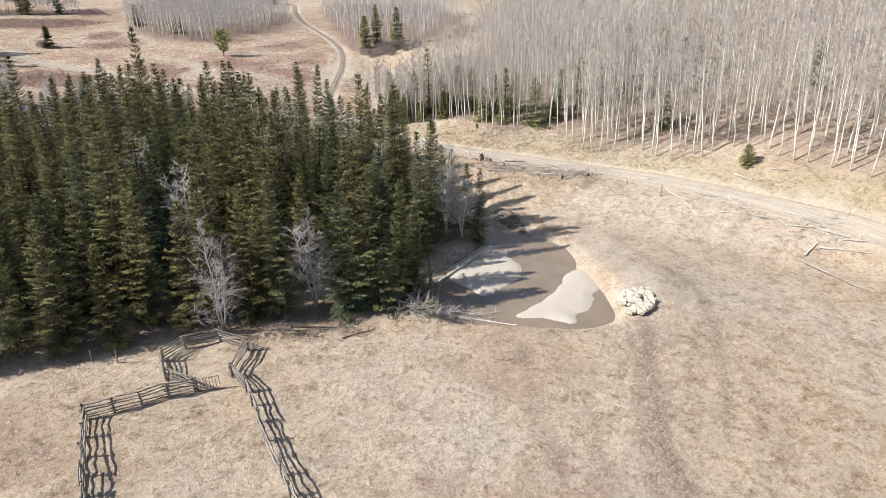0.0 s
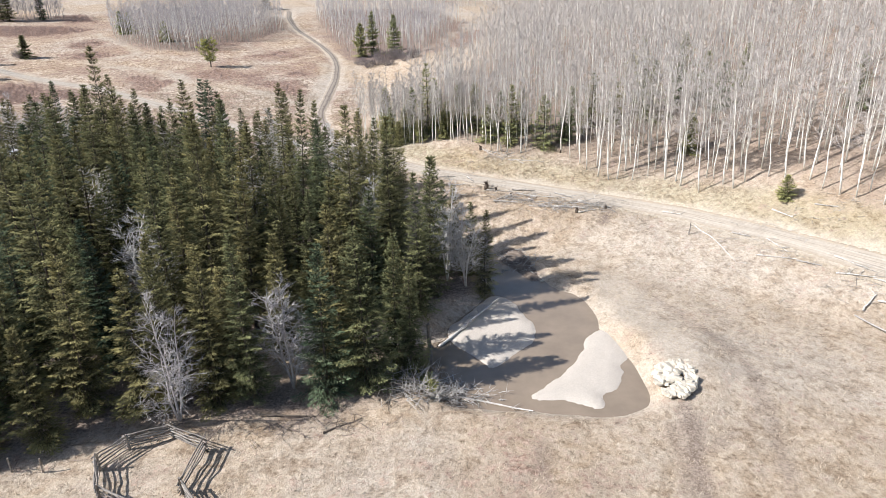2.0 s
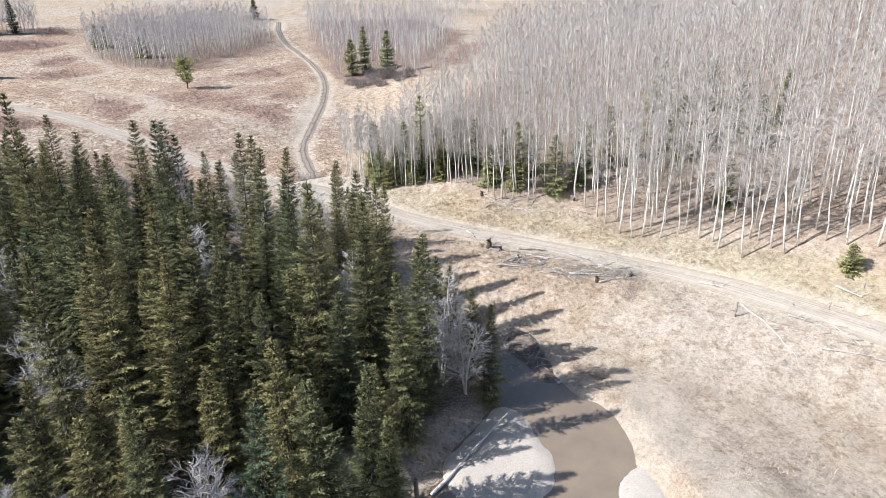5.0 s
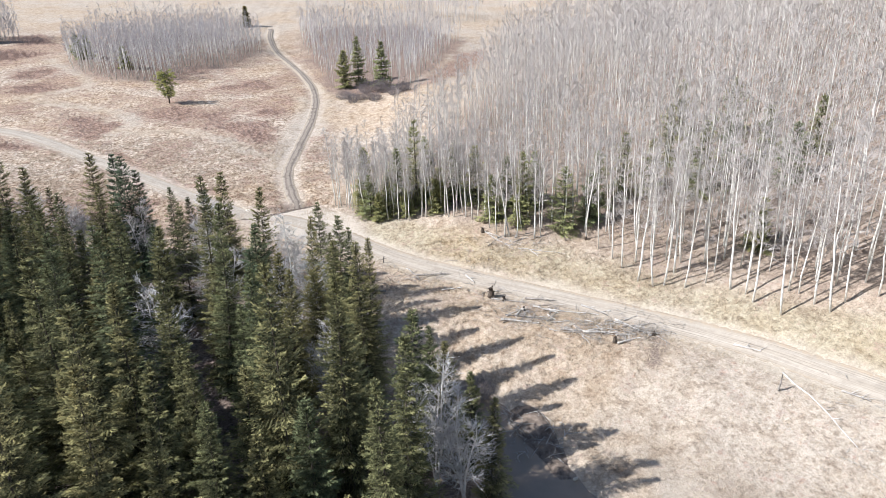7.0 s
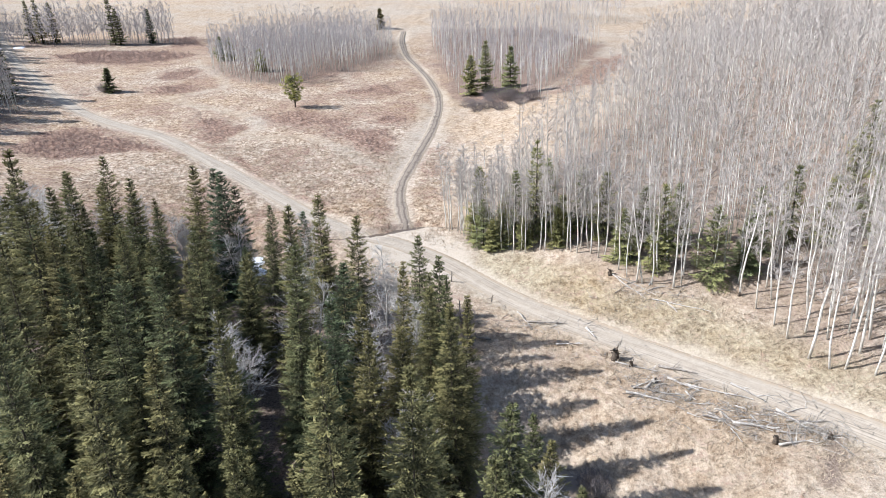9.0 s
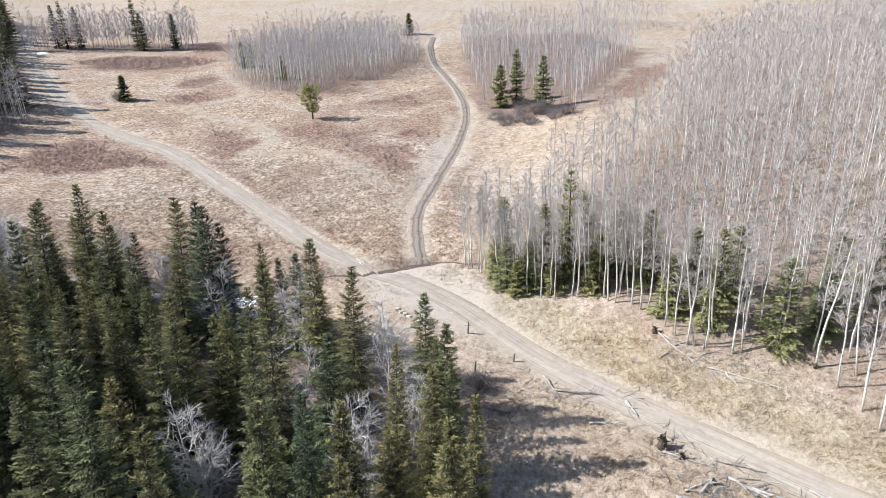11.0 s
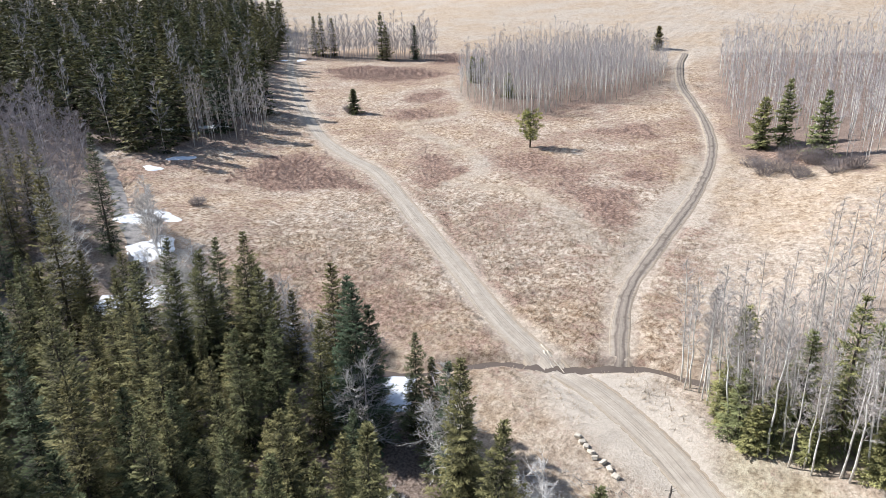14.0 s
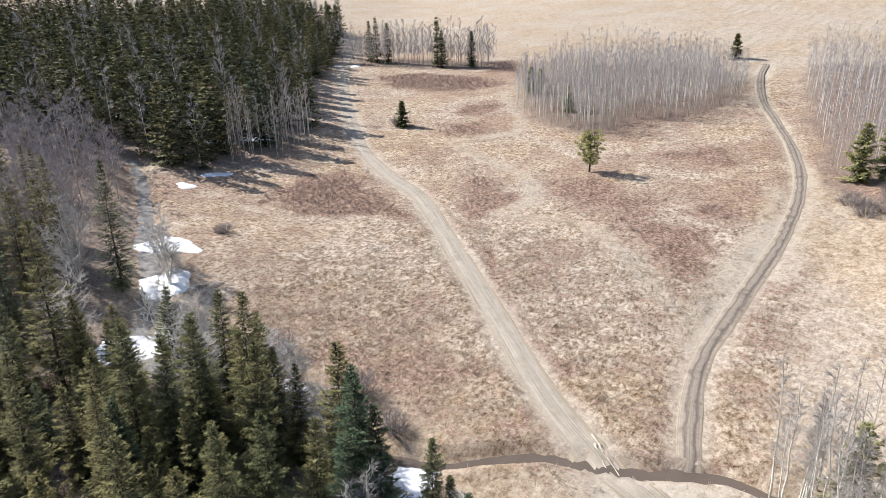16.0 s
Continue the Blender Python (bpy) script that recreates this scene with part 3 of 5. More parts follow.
def ribbon(name, line, width, mat, lift, label, category, ragged=0.25, height=None, rows=11, kind="structure"):
    """A strip that lies on the ground along a line."""
    rng = np.random.default_rng(5)
    ways = np.gradient(line, axis=0)
    ways /= np.linalg.norm(ways, axis=1)[:, None]
    side = np.c_[ways[:, 1], -ways[:, 0]]
    u = np.linspace(-1, 1, rows)
    jit = rng.random((len(line) + 8, 2)) - 0.5
    w = width / 2 + 2.2 * ragged * np.stack([np.convolve(jit[:, k], np.ones(9) / 9, 'valid') for k in (0, 1)], 1)
    half = np.where(u[None] < 0, w[:, :1], w[:, 1:])
    p = line[:, None] + side[:, None] * (u[None] * half)[:, :, None]
    x, y = p[..., 0].ravel(), p[..., 1].ravel()
    z = (np.maximum(gza(x, y), land(x, y)) + 0.25 * sm(170, 260, y) if height is None else height(x, y)) + lift
    if height is None:
        z = z - np.tile(0.05 * (np.abs(np.abs(u) - 0.45) < 0.2), len(line)) - np.tile(0.16 * sm(0.66, 1.0, np.abs(u)), len(line))
    k = np.arange(len(x)).reshape(len(line), rows)
    a, b, c, d = k[:-1, :-1].ravel(), k[:-1, 1:].ravel(), k[1:, 1:].ravel(), k[1:, :-1].ravel()
    me = make_mesh(name, np.c_[x, y, z], np.vstack([np.c_[a, b, c], np.c_[a, c, d]]), mat, smooth=True)
    attr = me.attributes.new("across", "FLOAT", "POINT")
    attr.data.foreach_set("value", np.tile(u * 0.5 + 0.42, len(line)).astype(np.float32))
    lane = me.attributes.new("lane", "FLOAT_VECTOR", "POINT")
    run = np.r_[0, np.cumsum(np.linalg.norm(np.diff(line, axis=0), axis=1))]
    lane.data.foreach_set("vector", np.c_[np.tile(u, len(line)), np.repeat(run, rows), np.zeros(len(x))].astype(np.float32).ravel())
    return tagged(new(name, me), label, category, kind=kind)


ribbon("road", MAIN, 3.4, MAINROAD, 0.07, "pale compacted dirt road with wheel ruts", "dirt road")
ribbon("road", TRACK, 2.15, RUTROAD, 0.09, "narrow dirt track with dark muddy ruts", "dirt track", 0.5)


def sheet(name, ring, z, mat, label, category):
    bm = bmesh.new()
    bm.faces.new([bm.verts.new((x, y, z)) for x, y in ring])
    bmesh.ops.triangulate(bm, faces=bm.faces)
    me = bpy.data.meshes.new(name)
    bm.to_mesh(me)
    bm.free()
    me.materials.append(mat)
    return tagged(new(name, me), label, category, kind="structure")


sheet("water", [(-11.5, 44.5), (20.8, 44.5), (20.8, 83), (-11.5, 83)], WATER_Z, WATER, "brown silty creek pool with still reflective surface", "creek")
ribbon("water", STREAM, 1.9, FORDWATER, 0.0, "shallow muddy stream crossing the dirt road", "stream", height=streambed, rows=3)
ribbon("ice", ICECREEK, 2.0, ICE, -0.2, "grey frozen creek channel beside the spruce forest", "frozen creek", height=streambed, rows=3)


def dome(name, outline, top, mat, label, category, kind="", base=None, cells=0.35, seed=1):
    """A low uneven mound inside an outline."""
    ring = smooth_line(outline, 0.5, closed=True)
    lo, hi = ring.min(0) - 0.6, ring.max(0) + 0.6
    gx, gy = np.arange(lo[0], hi[0], cells), np.arange(lo[1], hi[1], cells)
    x, y = [g.ravel() for g in np.meshgrid(gx, gy)]
    d = to_ring(x, y, ring) + 0.10 * patch_noise(x, y, 1.7) + 0.05 * patch_noise(x + 3, y, 5.0)
    rng = np.random.default_rng(seed)
    z = (base if base is not None else land(x, y) - 0.05) + top * sm(0.8, -0.9, d) - 0.25 * sm(0.3, 0.9, d) + 0.04 * rng.random(len(x)) * (d < 0.3)
    k = np.arange(len(x)).reshape(len(gy), len(gx))
    a, b, c, e = k[:-1, :-1].ravel(), k[:-1, 1:].ravel(), k[1:, 1:].ravel(), k[1:, :-1].ravel()
    f = np.vstack([np.c_[a, b, c], np.c_[a, c, e]])
    f = f[(d[f] < 1.0).all(1)]
    used, f = np.unique(f, return_inverse=True)
    me = make_mesh(name, np.c_[x, y, z][used], f.reshape(-1, 3), mat, smooth=True)
    return tagged(new(name, me), label, category, kind=kind)


dome("gravel_bar", [(18.6, 57.4), (18.8, 55.4), (18.3, 53.1), (17.5, 52.4), (17.1, 50.6), (15.9, 49.0), (14.8, 48.5), (14.3, 47.0), (13.2, 47.6), (12.1, 48.3), (10.3, 48.5), (10.2, 48.9), (12.3, 50.5), (14.5, 52.8), (15.8, 55.0), (16.6, 56.6)], 0.20, GRAVEL,
     "pale gravel bar rising from the creek pool", "gravel bar", base=WATER_Z - 0.04)
dome("gravel_bar", BAR, 0.20, GRAVEL,
     "pale gravel bar between the pool and the spruces", "gravel bar", base=WATER_Z - 0.04)


dome("creek_bank", [(11.9, 66.0), (12.4, 69.5), (11.6, 73.0), (11.8, 76.2), (13.6, 75.6), (14.2, 72.6), (14.4, 69.0), (13.8, 65.6)], 0.42, SOIL, "eroded brown earth bank along the creek pool", "creek bank", kind="structure", cells=0.3)


# ---- trees ----
def with_tipward(me, tipward):
    """Notes on every corner how far out on its branch it grows."""
    me.attributes.new("tipward", "FLOAT", "POINT").data.foreach_set("value", np.asarray(tipward, np.float32))
    return me


def spruce_crown(seed, h, rad, levels, per, tufts, bare=0.06, mat=SPRUCE, size=1.0, up=0.8, fat=1.0):
    """Whorls of drooping boughs, each a spray of small needle shoots that turns up at the tip, with gaps between the boughs."""
    rng = np.random.default_rng(seed)
    lump = rng.random(12) * 6.3
    z = np.array([0, 0, 1.0])
    vs, tipwards = [], []
    for k in range(levels):
        u = (k + 0.9 * rng.random()) / levels
        t = bare + (1 - bare) * (u + 0.10 * u * (1 - u))
        shape = 1.08 * (1 - t) ** 0.76 * min(1.0, 0.62 + 3.0 * (t - bare))
        count = max(4, int(round(per * (0.40 + 0.60 * (1 - t) ** 0.8))))
        turn = rng.random() * 6.3
        for j in range(count):
            a = turn + j * 2 * np.pi / count + rng.normal(0, 0.35)
            r = rad * shape * (0.42 + 0.72 * rng.random() ** 0.8) * (1 + 0.22 * np.sin(2 * a + lump[int(t * 11)]) + 0.14 * np.sin(5 * a + 23 * t)) + 0.12
            way, side = np.array([np.cos(a), np.sin(a), 0]), np.array([-np.sin(a), np.cos(a), 0])
            slope = -0.66 + 1.05 * t + rng.normal(0, 0.13)
            s0 = np.array([0, 0, h * t])
            n = max(6, int(tufts * (0.35 + 0.9 * r / rad)))
            s = 0.10 + 0.92 * ((np.arange(n) + rng.random(n)) / n) ** 0.7
            hand = np.where(np.arange(n) % 2, 1.0, -1.0) * rng.random(n) ** 0.7
            broad = 0.30 * r * np.sqrt(np.maximum(0.02, 1.12 - s)) + 0.05
            o = s0 + s[:, None] * r * way + ((slope * s + 0.30 * s**2) * r)[:, None] * z
            o = o + (hand * broad)[:, None] * side - (0.30 * np.abs(hand) * broad)[:, None] * z + rng.normal(0, 0.035, (n, 3))
            d = way * (0.45 + 0.5 * s)[:, None] + (hand * 0.9)[:, None] * side + (0.6 * slope - 0.25 + 0.5 * s + rng.normal(0, 0.3, n))[:, None] * z
            d /= np.linalg.norm(d, axis=1)[:, None]
            face = way * 0.8 + z * up + (0.5 * hand)[:, None] * side + rng.normal(0, 0.2, (n, 3))
            w = np.cross(d, face)
            w /= np.linalg.norm(w, axis=1)[:, None] + 1e-9
            ln = (size * (0.13 + 0.03 * r + 0.11 * rng.random(n)))[:, None]
            root = o - d * ln * 0.5
            tip = o + d * ln * 0.8
            wide = fat * ln * (0.15 + 0.13 * rng.random((n, 1)))
            flip = rng.random((n, 1)) < 0.5
            vs.append(np.stack([np.where(flip, root, tip), np.where(flip, tip, root) + w * wide, np.where(flip, tip, root) - w * wide], 1).reshape(-1, 3))
            # low near the stem, where the needle colour carries the crown's inner shade
            tipwards.append(np.repeat(np.clip(0.15 + 0.75 * s * min(1.0, r / (rad * shape + 0.1)) + 0.2 * (rng.random() - 0.5), 0, 1), 3))
    v = np.concatenate(vs)
    f = np.arange(len(v)).reshape(-1, 3)
    lead = tube([(0, 0, h * 0.93), (0, 0, h * 1.01)], [0.07, 0.012], 3)
    me = make_mesh("crown", np.vstack([v, lead[0]]), np.vstack([f, np.array(lead[1]) + len(v)]), mat)
    return with_tipward(me, np.r_[np.concatenate(tipwards), np.full(len(lead[0]), 0.4)])


def spruce_kind(seed, h, rad, levels, per, spikes, label, name="spruce_tree", mat=SPRUCE, bare=0.06, group="spruces of the forest", size=1.0):
    root = thing(name, label, "spruce tree", group=group)
    rng = np.random.default_rng(seed + 100)
    zs = np.linspace(-0.3, h * 0.97, 7)
    bend = np.c_[0.05 * np.sin(zs * 0.6 + seed), 0.05 * np.cos(zs * 0.5 + seed), zs]
    part("trunk", make_mesh("trunk", *tube(bend, (0.010 * h + 0.02) * (1 - np.linspace(0, 1, 7)) ** 1.5 + 0.012, 6), BARK, True), root)
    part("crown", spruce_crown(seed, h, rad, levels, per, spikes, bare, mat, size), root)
    return root


def scatter(ring, gap, seed, limit=100000):
    """Random places in an outline, no two closer than gap."""
    rng = np.random.default_rng(seed)
    lo, hi = ring.min(0), ring.max(0)
    n = int((hi - lo).prod() / gap**2 * 6)
    pts = rng.random((n, 2)) * (hi - lo) + lo
    pts = pts[inside(pts[:, 0], pts[:, 1], ring)]
    cells, keep = {}, []
    for x, y in pts:
        c = (int(x // gap), int(y // gap))
        if all(math.hypot(x - u, y - v) >= gap for i in (-1, 0, 1) for j in (-1, 0, 1) for u, v in cells.get((c[0] + i, c[1] + j), ())):
            cells.setdefault(c, []).append((x, y))
            keep.append((x, y))
            if len(keep) >= limit:
                break
    return keep


SPRUCE_LABELS = ["tall dark green spruce with a narrow pointed crown", "tall olive-green spruce with drooping uneven branches", "slender dark spruce with a ragged crown"]
SHAPES = [(17, 2.7, 50, 8, 0.06), (18, 2.4, 52, 8, 0.08), (16, 3.0, 46, 9, 0.03), (17, 2.2, 50, 8, 0.10), (15, 2.7, 46, 8, 0.02), (18, 2.9, 50, 9, 0.08), (12, 2.7, 40, 8, 0.02), (11, 2.3, 38, 8, 0.01)]
KINDS = [spruce_kind(11 + k, h, r * 0.78, lv, pr, 62, SPRUCE_LABELS[k % 3], bare=b, size=0.74) for k, (h, r, lv, pr, b) in enumerate(SHAPES)]
LITE = [spruce_kind(31 + k, h, r * 0.8, int(lv * 0.8), pr - 1, 26, SPRUCE_LABELS[k % 3], bare=b, size=1.2) for k, (h, r, lv, pr, b) in enumerate(SHAPES)]
HEIGHTS = [17, 18, 16, 17, 15, 18, 12, 11]
# leafless trees that stand in the forest: x, y, height, spread
BARE = [(-15.6, 47.2, 9.5, 2.1), (-8.2, 50.5, 9, 2.4), (4.9, 67.6, 10.5, 2.4), (6.7, 66.4, 8.5, 2.3), (-13.5, 87.5, 9, 2.6), (-6.8, 83, 9, 3.0), (-8.4, 94.6, 8.5, 2.4), (-23.9, 97.8, 8.5, 2.4), (-16.8, 98.1, 9, 2.6), (-5, 87.5, 8, 2.2),
                                    (-16.6, 81.1, 8.5, 2.6), (-48.7, 102, 8.5, 2.4), (-53.7, 102.9, 9, 2.4), (-51, 104.4, 8, 2.2), (-44.4, 99, 9.5, 2.6), (-43.5, 106.2, 6.5, 2.0), (-63.3, 108.9, 7, 1.8), (-66.5, 110.5, 7.5, 1.8), (-38, 104, 8, 2.4), (-30, 74, 10, 2.8), (-22, 62, 10, 2.6),
                                    (-2.5, 75, 9, 2.2), (-59, 97, 11, 3), (-71, 103, 10, 3), (-33, 103.6, 6.5, 2)]
# single trees that stand out: x, y, height above the ground
HEROES = [(-4, 64.3, 18.6), (-15, 57, 19.2), (-32, 82, 20), (-13.4, 85, 15.8), (-10.5, 92.3, 12), (-2.6, 87.6, 11.6), (-6, 78.3, 12.5), (-14, 63.3, 17), (-18.5, 69, 16.5), (7.6, 69.6, 8), (8.5, 66.3, 8.8), (0.6, 51.6, 10), (-2.5, 50.4, 13), (-5.6, 49.4, 12), (-0.6, 55.0, 12), (-4.6, 53, 13.5), (0.0, 58.8, 8.5), (3.0, 64.6, 14), (3.4, 70.2, 12.5), (6.0, 71.6, 9), (-9.7, 55.9, 10.3),
          (-24.5, 98, 13.2), (-14.3, 95.3, 12.6), (-4.6, 92, 11), (-41.3, 98, 12), (-38.8, 100.6, 13), (-29.4, 101.2, 12.5), (-26.1, 99, 13), (-24, 99, 11.5), (-16.9, 98.6, 9.5), (-39.7, 98, 9), (-56.8, 94.6, 16), (-14.2, 96, 8.3),
          (-40.0, 101.2, 9.5), (-36.5, 101.2, 9), (-34.3, 101.6, 8.5), (-45.2, 103.0, 10), (-49.8, 100.8, 9.5), (-44.8, 100.4, 8.5), (-50.1, 96.8, 10), (-42.0, 104.2, 9)]
used = [False] * len(KINDS)
lite_used = [False] * len(LITE)


def plant(k, x, y, height, rng, kinds=KINDS, heights=HEIGHTS, flags=used, sink=0.1, slant=1.6, away=-1.2, stray=1.2):
    s = height / heights[k]
    wide = s * (0.9 + 0.25 * rng.random()) if s < 1 else (0.95 + 0.2 * rng.random()) * s**0.5
    m = pose(x, y, gz(x, y) - sink, rng.normal(away, stray), rng.normal(slant, stray), 0) @ at_scale(0, 0, 0, wide, rng.random() * 360, 0, s)
    if not flags[k]:
        flags[k] = True
        kinds[k].matrix_basis = m
    else:
        copy_thing(kinds[k], m @ Matrix.Diagonal((*[1 / v for v in kinds[k].matrix_basis.to_scale()], 1)))


SNOWFIELDS = [(-72, 113.9, 4.2, 1.5, 20), (-64.5, 108.7, 3.4, 1.9, 20), (-57.9, 101.4, 3.6, 2.0, 60)]


def in_the_light(x, y):
    """Whether a place lies clear of the gap west of the open snow."""
    return not any(u - 14 < x < u + v and abs(y - w) < 3.2 for u, w, v, _, _ in SNOWFIELDS)


def plant_forest():
    rng = np.random.default_rng(3)
    taken = list(HEROES)
    for x, y, h in HEROES:
        plant(int(rng.integers(0, 6)) if h > 13.5 else 6 + int(rng.integers(0, 2)), x, y, h, rng)
    count = len(HEROES)
    for x, y in scatter(FRONT, 2.6, 21):
        if not in_the_light(x, y) or math.hypot(x + 41, y - 84.5) < 3.2 or any(math.hypot(x - u, y - v) < 2.3 or math.hypot(x - u - 0.1, y - v + 3) < 2.2 or math.hypot(x - u - 0.1, y - v + 5.5) < 1.5 for u, v, _, _ in BARE if u > -42) or any(math.hypot(x - u, y - v) < 1.9 for u, v, _ in HEROES) or to_line(np.array([x]), np.array([y]), ICECREEK)[0] < 2.5:
            continue
        deep = -float(to_ring(np.array([x]), np.array([y]), FRONT)[0])
        back = float(sm(76, 96, y))
        h = (17.0 - 5.5 * back) * (0.62 + 0.42 * rng.random()) * (0.80 + 0.2 * min(1, deep / 4))
        if x < -48:
            h *= 0.8
        kind = int(rng.integers(0, 6)) if h > 12.2 else 6 + int(rng.integers(0, 2))
        if x > -58 or y > 93:
            plant(kind, x, y, h, rng)
        else:
            plant(kind, x, y, h, rng, LITE, HEIGHTS, lite_used)
        count += 1
    return count


plant_forest()
CREEKSIDE = np.array([(-60.5, 100.5), (-65.5, 105), (-75, 110.2), (-81, 113.2), (-81, 109), (-72, 103), (-65, 98)])
for number, (px, py) in enumerate(p for p in scatter(CREEKSIDE, 2.2, 23, 80) if in_the_light(*p)):
    plant(number % 6, px, py, 10.5 + 4.5 * random.random(), np.random.default_rng(number))

WESTWOOD = np.array([(-69, 93), (-67, 99.5), (-80, 106.5), (-88, 106), (-84, 95), (-76, 88)])
for number, (px, py) in enumerate(p for p in scatter(WESTWOOD, 2.8, 29, 34) if in_the_light(*p)):
    plant(number % 8, px, py, 9.0 + 5.0 * random.random(), np.random.default_rng(number + 50), LITE, HEIGHTS, lite_used)


def far_spruces(ring, gap, seed, label, hi=14.0, kinds=5, levels=22, per=6, spikes=8):
    """A wood too large to count, in one mesh."""
    rng = np.random.default_rng(seed)
    models = []
    for k in range(kinds):
        me = spruce_crown(300 + seed + k, 13, 2.5, levels, per, spikes, 0.02, SPRUCE_FAR, 2.3, 0.7, 1.7)
        v = np.empty(len(me.vertices) * 3, np.float32)
        me.vertices.foreach_get("co", v)
        f = np.empty(len(me.polygons) * 3, np.int32)
        me.loops.foreach_get("vertex_index", f)
        tipward = np.empty(len(me.vertices), np.float32)
        me.attributes["tipward"].data.foreach_get("value", tipward)
        models.append((v.reshape(-1, 3).astype(float), f.reshape(-1, 3), tipward))
        bpy.data.meshes.remove(me)
    soup, tipwards, tints = Soup(), [], []
    for x, y in [p for p in scatter(ring, gap, seed) if not inside(p[0], p[1], FOREST_EDGE) or rng.random() < 0.25]:
        v, f, tipward = models[int(rng.integers(0, kinds))]
        tipwards.append(tipward)
        tints.append(np.full(len(v), rng.random(), np.float32))
        s, a = hi / 13 * (0.40 + 0.75 * rng.random()), rng.random() * 6.3
        co, si = math.cos(a), math.sin(a)
        w = s * (0.95 + 0.3 * rng.random())
        soup.add(np.c_[(v[:, 0] * co - v[:, 1] * si) * w + x, (v[:, 0] * si + v[:, 1] * co) * w + y, v[:, 2] * s + gz(x, y) - 0.2], f)
    me = with_tipward(soup.mesh("spruce_forest", SPRUCE_FAR), np.concatenate(tipwards))
    me.attributes.new("tint", "FLOAT", "POINT").data.foreach_set("value", np.concatenate(tints))
    return tagged(new("spruce_forest", me), label, "forest", kind="stuff")


far_spruces(HILLSIDE, 4.0, 7, "dense dark green spruce forest on the hillside", hi=14.5)


def bare_tree(seed, h, spread, limbs, mat_trunk, mat_twig, trunk_r, low=0.35, twigs=5, fork=3, sides=6, rise=0.9, segs=7, twig_r=0.014, flat=False, twig_l=1.0, lift=0.35, wild=0.0, bend=0.011, limb=1.0, grey_from=2.0):
    """Trunk and leafless limbs, as two meshes; the stem takes the twigs' colour above grey_from of its height."""
    rng = np.random.default_rng(seed)
    zs = np.linspace(0, 1, segs)
    wob = np.cumsum(rng.normal(0, bend * h, (segs, 2)), axis=0)
    wob[0] = 0
    line = np.c_[wob, zs * h]
    line[0, 2] = -0.3
    trunk = make_mesh("trunk", *tube(line, trunk_r * (1 - 0.9 * zs) + 0.012, sides), mat_trunk, True)
    if grey_from < 1:
        trunk.materials.append(mat_twig)
        step = np.arange(len(trunk.polygons)) / len(trunk.polygons)
        trunk.polygons.foreach_set("material_index", (step > grey_from).astype(np.int32))
    soup = Soup()
    for k in range(limbs):
        t = low + (0.98 - low) * (k + rng.random()) / limbs
        p = np.array([np.interp(t, zs, line[:, i]) for i in range(3)])
        a = rng.random() * 6.3
        ln = spread * (1.12 - t) ** 0.8 * (0.55 + 0.6 * rng.random()) + 0.25
        up = rise * (0.6 + 0.7 * rng.random()) + wild * rng.normal(0, 0.6)
        way = np.array([np.cos(a), np.sin(a), up])
        way /= np.linalg.norm(way)
        mid = p + way * ln * 0.5 + rng.normal(0, (0.05 + 0.09 * wild) * ln, 3)
        end = mid + (way + np.array([0, 0, 0.25 - 0.5 * wild])) * ln * 0.5 + rng.normal(0, (0.05 + 0.12 * wild) * ln, 3)
        r0 = limb * min(trunk_r * 0.45, 0.018 + 0.016 * ln)
        if flat:
            off = np.array([-np.sin(a), np.cos(a), 0]) * (0.6 * r0 + 0.006)
            soup.add([p - off, p + off, mid, end], [(0, 1, 2), (0, 2, 3)])
        else:
            soup.add(*tube([p, mid, end], [r0, r0 * 0.65, 0.008], 3, cap=False))
        for j in range(fork):
            u = 0.25 + 0.7 * rng.random()
            b = p + (mid - p) * u * 2 if u < 0.5 else mid + (end - mid) * (u - 0.5) * 2
            w2 = way + rng.normal(0, 0.55 + 0.35 * wild, 3) + np.array([0, 0, 0.25])
            e2 = b + w2 / np.linalg.norm(w2) * ln * (0.3 + 0.3 * rng.random())
            if not flat:
                soup.add(*tube([b, e2], [r0 * 0.5 + 0.004, 0.006], 3, cap=False))
            for i in range(twigs):
                c = b + (e2 - b) * (0.2 + 0.8 * rng.random())
                w3 = (w2 / np.linalg.norm(w2) + rng.normal(0, 0.4, 3)) * np.array([1, 1, 0.6]) + np.array([0, 0, lift])
                e3 = c + w3 * (0.18 + 0.12 * ln * rng.random() + 0.16 * rng.random()) * twig_l
                off = np.cross(w3, rng.normal(0, 1, 3))
                off *= twig_r / (np.linalg.norm(off) + 1e-9)
                soup.add([c - off, c + off, e3], [(0, 1, 2)])
    return trunk, soup.mesh("crown", mat_twig)


def bare_kind(seed, h, spread, limbs, label, name, category, group, *mats, **more):
    root = thing(name, label, category, group=group)
    trunk, twigs = bare_tree(seed, h, spread, limbs, *mats, **more)
    part("trunk", trunk, root)
    part("crown", twigs, root)
    return root


